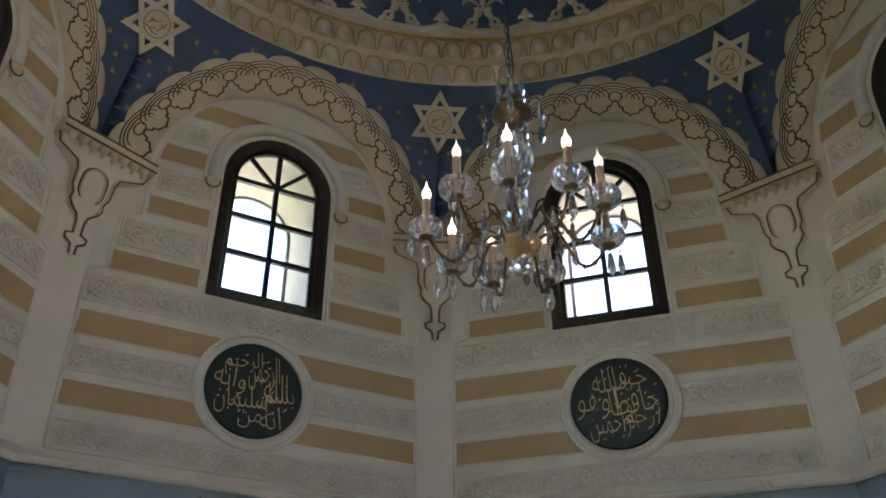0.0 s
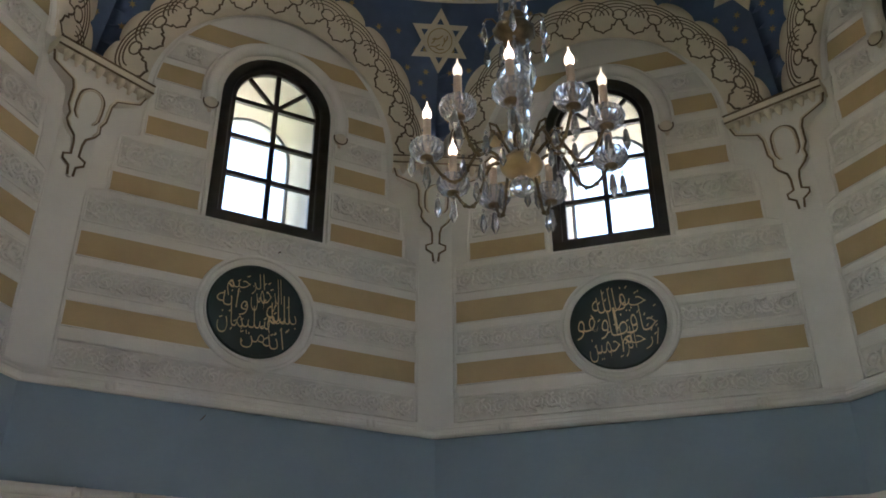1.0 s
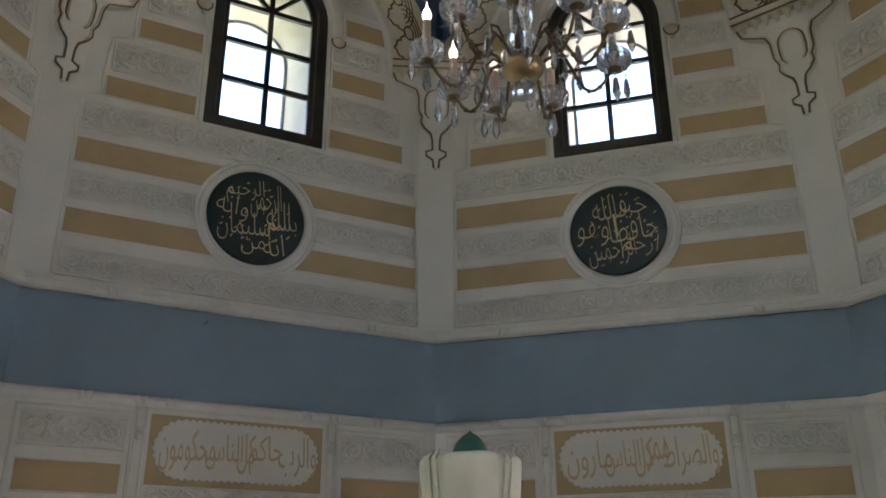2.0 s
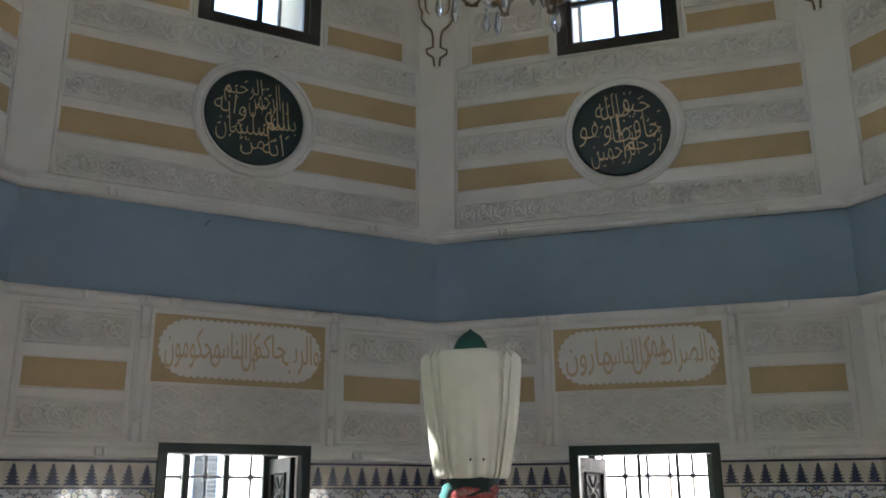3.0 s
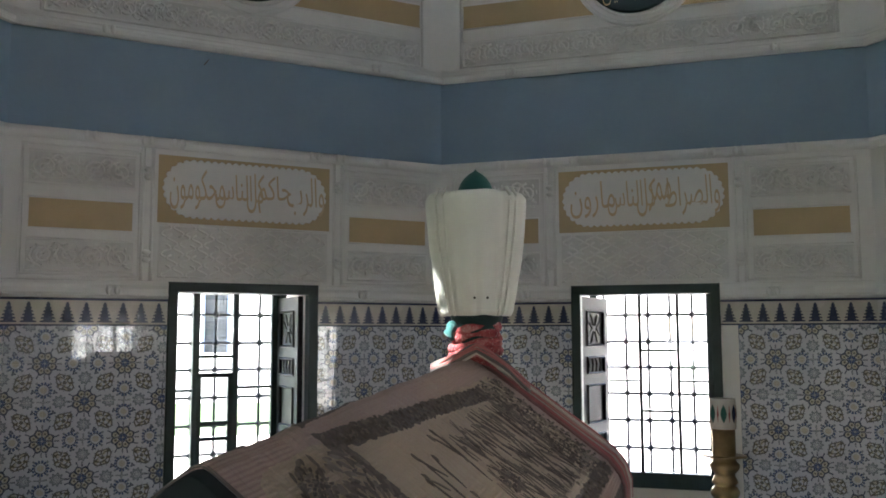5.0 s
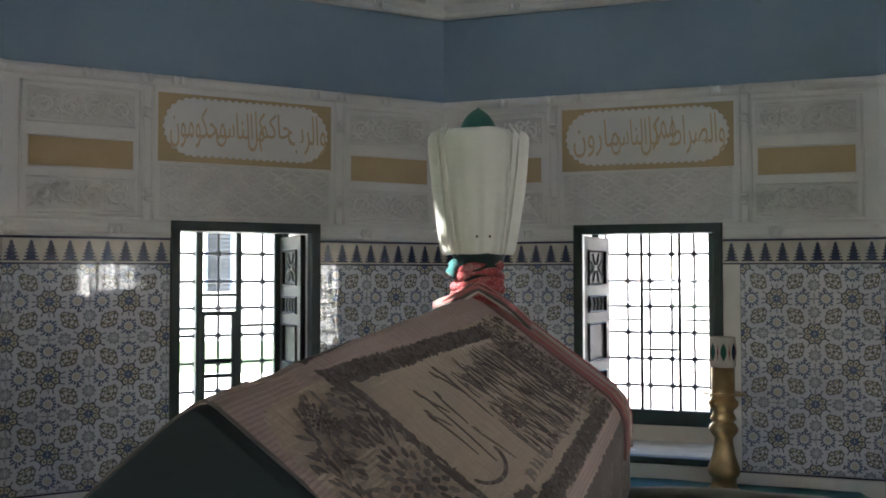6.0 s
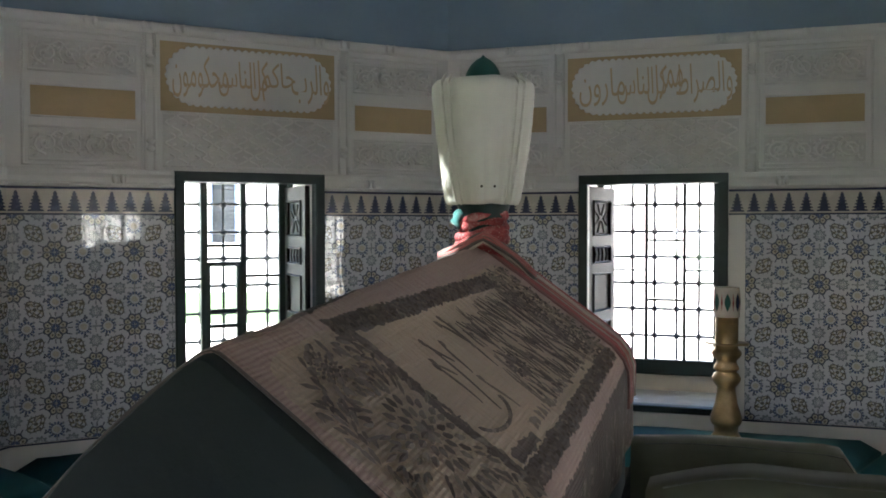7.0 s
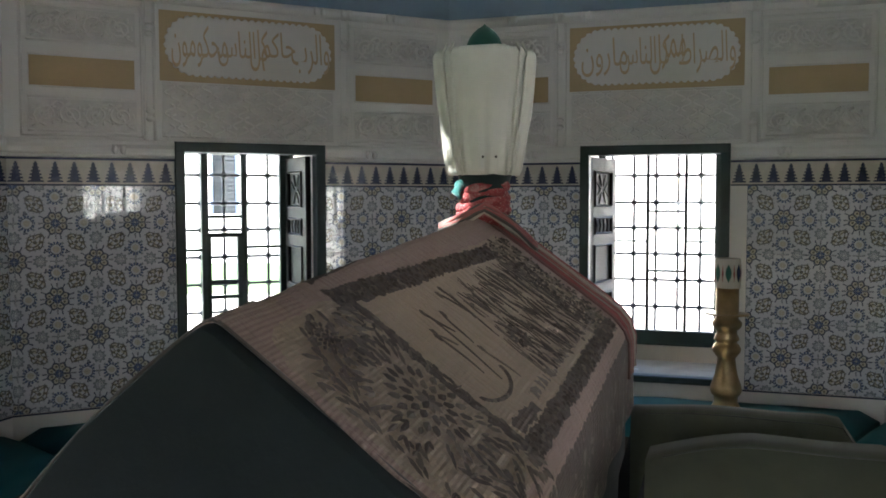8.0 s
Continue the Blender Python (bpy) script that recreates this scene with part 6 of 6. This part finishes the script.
def scarf():
    base = TOMB @ Vector((1.80, 0.0, 0.0))
    th = thing("scarf", pose(base.x - 0.005, base.y + 0.01, 0, 0, 0, -22.5), "red patterned scarf wrapped round the turban post", "scarf")
    g = Geo()
    rows = []
    for r, z in ((0.062, 1.79), (0.073, 1.78), (0.075, 1.745), (0.077, 1.71), (0.08, 1.685), (0.086, 1.655), (0.096, 1.63)):
        row = []
        for j in range(65):
            a = 2 * math.pi * j / 64
            rr = r * (1 + 0.04 * math.sin(5 * a + z * 40) + 0.025 * math.sin(11 * a + z * 70))
            zz = z
            if z < 1.67:
                zz = z - abs(rr * math.cos(a)) * 0.62 * (1.70 - z) / 0.1 + 0.03
            row.append((rr * math.cos(a), rr * math.sin(a), zz + 0.005 * math.sin(2 * a + 0.5)))
        rows.append(row)
    g.sheet([list(reversed(r)) for r in rows])
    part("wrap", g, REDSCARF, th, smooth=True)
    # rolled turns of the cloth, lying aslant over one another
    rnd = random.Random(8)
    for i in range(6):
        z0, r0, ph, tl = 1.772 - 0.021 * i, 0.075 + 0.0032 * i + 0.004 * (i % 2), rnd.uniform(2.4, 3.4), rnd.uniform(0.014, 0.03)
        turn = Geo()
        pts, rad = [], []
        for j in range(40):
            a = 2 * math.pi * j / 40
            rr = r0 + 0.003 * math.sin(3 * a + i)
            pts.append((rr * math.cos(a), rr * math.sin(a), z0 - tl * math.cos(a - ph)))
            rad.append(0.0115 + 0.003 * math.sin(4 * a + 2 * i))
        turn.tube(pts, rad, 7, closed=True, flat=1.25)
        part("fold", turn, REDSCARF, th, smooth=True)


scarf()

# ---------------------------------------------------------------- green cloth-covered stands beside the sarcophagus
def covered_stand(origin, w, d, h, dip, label, sag):
    """A stand under a heavy felt cover; x along its front, y to the back."""
    m = Matrix((SD, AX, Vector((0, 0, 1)))).transposed().to_4x4()
    m.translation = Vector(origin)
    th = thing("covered_stand", m, label, "covered stand", "covered stands")
    g = Geo()
    nx, ny = 24, 12
    over = 0.35
    rows = []
    for j in range(ny + 1):
        y = -over + (d + 2 * over) * j / ny
        row = []
        for i in range(nx + 1):
            x = (w + over) * i / nx
            yy = min(max(y, -0.012), d + 0.012)
            xx = min(x, w + 0.012)
            q = min(1.0, max(0.0, x / w))
            z = h + sag * (1 - max(0.0, 1 - q / 0.38) ** 2) - 0.02 * max(0.0, q - 0.4) - dip * max(0.0, 1 - q / 0.38) ** 1.2 - max(0, -y) * 0.98 - max(0, y - d) * 0.98
            if x > w * 0.86:
                z -= (x - w * 0.86) * 0.9
                xx = w * 0.86 + (x - w * 0.86) * 0.62
            z += 0.006 * noise.noise((x * 6, y * 6, h))
            yy -= 0.09 * max(0, -y) * math.sin(x * 11 + 0.6) + 0.05 * max(0, -y) * math.sin(x * 23)
            row.append((xx, yy, max(z, 0.12)))
        rows.append(row)
    g.sheet(rows)
    ob = part("cover", g, OLIVECLOTH, th, smooth=True)
    so = ob.modifiers.new("thickness", "SOLIDIFY")
    so.thickness, so.offset = 0.008, -1.0
    box = Geo()
    box.box(0.0, w * 0.8, 0.0, d, 0.0, h - 0.09)
    part("stand_body", box, DARKWOOD, th)
    # Black board in place of the shadow at the felt's left end.
    side = Geo()
    side.prism([(-0.012, h - 0.10), (0.05, h - 0.10), (0.05, 0.0), (-0.075, 0.0), (-0.05, h - 0.25)], 0.0, 0.02, Matrix.Translation((0, d, 0)) @ Matrix.Rotation(math.pi / 2, 4, "X"))
    part("shade_board", side, SHADEBLACK, th, "black board in place of the shaded felt end")
    rim = Geo()
    rim.tube([(p[0], p[1] - 0.001, p[2] + 0.001) for p in rows[5][1:] if p[0] < w * 0.95], 0.0022, 5)
    part("folded_edge", rim, EDGECLOTH, th, "paler fold of the felt", True)
    return th


SHADEBLACK = simple("shade_black", (0.008, 0.007, 0.007), 0.7, vary=0.2)
EDGECLOTH = cloth("pale_olive_fold", (0.075, 0.078, 0.056))
covered_stand((0.334 - 0.02, 0.358 - 0.05, 0), 0.72, 0.12, 1.05, 0.004, "low wooden stand under a dark olive felt cover", 0.012)
covered_stand((0.17, -0.30, 0), 0.68, 0.14, 1.098, 0.03, "wooden stand under a folded olive felt cover, beside the sarcophagus", 0.026)

# ---------------------------------------------------------------- candlestick
def candlestick():
    th = thing("candlestick", pose(1.505, 2.455, 0.485), "tall turned brass candlestick with a painted candle on the bench", "candlestick")
    g = Geo()
    g.lathe([(0.0, 0.0), (0.10, 0.0), (0.104, 0.02), (0.08, 0.05), (0.066, 0.08), (0.068, 0.115), (0.08, 0.128), (0.089, 0.15), (0.086, 0.18), (0.076, 0.21), (0.062, 0.26), (0.052, 0.33), (0.05, 0.36), (0.062, 0.375), (0.078, 0.40), (0.08, 0.42), (0.068, 0.445), (0.055, 0.455), (0.06, 0.465), (0.072, 0.475), (0.068, 0.49), (0.058, 0.51), (0.056, 0.53), (0.075, 0.55), (0.083, 0.565), (0.083, 0.585), (0.07, 0.60), (0.064, 0.61), (0.064, 0.80), (0.0, 0.802)], 32)
    g.v = [(x, y, z * 0.91) for x, y, z in g.v]
    part("shaft", g, BRASS, th, smooth=True)
    d = Geo()
    d.lathe([(0.058, 0.570), (0.122, 0.576), (0.124, 0.582), (0.058, 0.580)], 32)
    part("drip_pan", d, BRASS, th, smooth=True)
    c = Geo()
    c.lathe([(0.0, 0.728), (0.069, 0.729), (0.071, 0.737), (0.071, 0.89), (0.068, 0.898), (0.0, 0.9)], 32)
    part("painted_candle", c, STRIPCREAM, th, "white candle collar painted with green and red leaves")
    for i in range(7):
        a = 2 * math.pi * i / 7 - 1.9
        leaf = Geo()
        m = Matrix.Rotation(a, 4, "Z") @ Matrix.Translation((0.0712, 0, 0.815)) @ Matrix.Rotation(math.pi / 2, 4, "Y") @ Matrix.Rotation(math.pi / 2, 4, "Z")
        leaf.prism([(0.0, -0.052), (0.014, -0.02), (0.017, 0.0), (0.014, 0.02), (0.0, 0.052), (-0.014, 0.02), (-0.017, 0.0), (-0.014, -0.02)], -0.001, 0.0015, m)
        part("painted_leaf", leaf, STRIPBLUE if i % 2 else CAPCLOTH, th)
        red = Geo()
        m = Matrix.Rotation(a + 0.45, 4, "Z") @ Matrix.Translation((0.0712, 0, 0.815)) @ Matrix.Rotation(math.pi / 2, 4, "Y") @ Matrix.Rotation(math.pi / 2, 4, "Z")
        red.prism([(0.0, -0.05), (0.005, 0.0), (0.0, 0.05), (-0.005, 0.0)], -0.001, 0.0015, m)
        part("painted_stroke", red, REDSCARF, th)


candlestick()

# ---------------------------------------------------------------- benches with cushions
def bench(k):
    th = thing("bench", FRAME[k], "low bench along the wall with a teal cloth cushion", "bench", "benches")
    a = Geo()
    a.box(-1.02, 1.02, 0.0, 0.36, 0.002, 0.55)
    part("bench_box", a, DARKWOOD, th)
    c = Geo()
    rows = []
    for i in range(25):
        q = i / 24
        e = 1.0 - max(0.0, abs(2 * q - 1) - 0.93) / 0.07 * 0.5
        row = []
        for z, y in ((0.012, 0.36), (0.012, 0.465), (0.03, 0.482), (0.10, 0.492), (0.3, 0.496), (0.5, 0.49), (0.57, 0.475), (0.59, 0.44), (0.59, 0.37), (0.57, 0.36)):
            u = (2 * q - 1) * (HALF - 0.015 - z * math.tan(math.pi / 8))
            row.append((u, 0.36 + (y - 0.36) * e + 0.006 * noise.noise((u * 4, z * 4, k)), z))
        rows.append(row)
    c.sheet(rows)
    for row, s in ((rows[0], 1), (rows[-1], -1)):
        c.add(row, [tuple(range(len(row)))[::s]])
    part("cushion", c, TEAL, th, smooth=True)


for k in SEEN:
    bench(k)

# ---------------------------------------------------------------- outdoors, seen through the windows, and unseen pieces that shape the light
def outdoor():
    # Dark ground added out of view to weaken the bounce through the west windows.
    grass = Geo()
    grass.prism([(-60, -60), (2.0, -60), (0.5, -4.6), (-3.0, -4.6), (-4.6, -3.0), (-4.6, 60), (-60, 60)], -0.262, -0.25)
    tagged(part("grass", grass, GRASS), "unseen lawn added to dim the light from the west", "lawn", kind="structure")
    # Unseen white wall added as a reflector for the east windows.
    yard = Geo()
    yard.box(14.0, 14.4, -40, 24, -0.3, 8.0)
    tagged(part("bounce_wall_east", yard, FACADE), "plain white wall, unseen, added to bounce sunlight indoors", "wall", kind="structure")
    b = thing("building", pose(-2.2, 14.0, 0, 0, 0, 8), "white sunlit building across the courtyard", "building")
    w = plate_mesh("wall", [[(-9, -0.3), (9, -0.3), (9, 6.0), (-9, 6.0)], [(-1.2, 1.45), (-0.8, 1.45), (-0.8, 2.75), (-1.2, 2.75)]], -0.5, 0.0, FACADE)
    part("wall", w, parent=b, m=pose(0, 0, 0, 90))
    lat, fr = Geo(), Geo()
    for i in range(9):
        x = -1.2 + 0.4 * i / 8
        lat.box(x - 0.009, x + 0.009, 1.45, 2.75, -0.12, -0.1)
    for i in range(18):
        y = 1.45 + 1.3 * i / 17
        lat.box(-1.2, -0.8, y - 0.009, y + 0.009, -0.10, -0.085)
    part("lattice", lat, IRON, b, m=pose(0, 0, 0, 90))
    dark = Geo()
    dark.box(-1.2, -0.8, 1.45, 2.75, -0.3, -0.28)
    part("window_back", dark, IRON, b, m=pose(0, 0, 0, 90))
    for x in (-1.24, -0.8):
        fr.box(x, x + 0.04, 1.45, 2.75, -0.2, 0.01)
    part("window_frame", fr, simple("blue_window_paint", (0.08, 0.12, 0.22)), b, m=pose(0, 0, 0, 90))
    lawn = Geo()
    lawn.prism([(10.0, -0.262), (13.0, -0.262), (13.0, 0.62), (11.5, 0.55), (10.0, 0.36)], -7.0, 1.2, Matrix(((0, 0, 1, 0), (1, 0, 0, 0), (0, 1, 0, 0), (0, 0, 0, 1))))
    kerb = Geo()
    kerb.bar(-7.0, 1.2, -0.262, 0.40, -10.0, -9.8, 0.01, Matrix(((1, 0, 0, 0), (0, 0, -1, 0), (0, 1, 0, 0), (0, 0, 0, 1))))
    tagged(part("garden_wall", kerb, FACADE), "low white wall in front of the grass bank", "wall", kind="structure")
    tagged(part("lawn", lawn, GRASS), "low sunlit grass bank outside the window", "lawn", kind="structure")


outdoor()

# ---------------------------------------------------------------- glazed wall tiles, piece by piece
T = 0.207


def tile_mesh(i, j, w0=0.0, w1=T):
    g = Geo()
    g.bar(i * T + w0 + 0.0006, i * T + w1 - 0.0006, j * T + 0.0006, (j + 1) * T - 0.0006, 0.0, 0.0105, 0.0012)
    return g.mesh("tile", TILE)


CACHE, RT = {}, random.Random(11)


def tile_at(k, i, j, w0=0.0, w1=T, u_origin=0.0):
    key = (i % 2, j % 2, round(w0, 4), round(w1, 4))
    if key not in CACHE:
        CACHE[key] = tile_mesh(i % 2, j % 2, w0, w1)
    c = Matrix.Translation(((i % 2 + 0.5) * T, (j % 2 + 0.5) * T, 0.005))
    tilt = Euler((RT.uniform(-0.004, 0.004), RT.uniform(-0.004, 0.004), 0)).to_matrix().to_4x4()
    part("tile", CACHE[key], parent=WALL[k], m=Matrix.Translation((u_origin + (i - i % 2) * T, 0.559 + (j - j % 2) * T, 0.0)) @ c @ tilt @ c.inverted())


for k in SEEN:
    # one rosette stands at u = 0.968 on the even walls and -0.887 on the odd ones, two rows up
    origin = 0.968 if k % 2 == 0 else -0.887
    runs = [(-HALF, -LW - 0.002), (LW + 0.002 if k % 2 else 0.552, HALF)]
    for lo, hi in runs:
        i0, i1 = math.floor((lo - origin) / T), math.ceil((hi - origin) / T)
        for i in range(i0, i1):
            a, b = max(lo, origin + i * T), min(hi, origin + (i + 1) * T)
            if b - a < 0.006:
                continue
            for j in range(6):
                tile_at(k, i, j, a - origin - i * T, b - origin - i * T, origin)
for k in WALLS:
    if k not in SEEN:
        g = Geo()
        for lo, hi in ((-HALF, -LW - 0.002), (LW + 0.002, HALF)):
            g.box(lo, hi, 0.0, 1.243, 0.0, 0.0105)
        part("tile_field", g, TILE, parent=WALL[k], m=Matrix.Translation((0, 0.559, 0)))
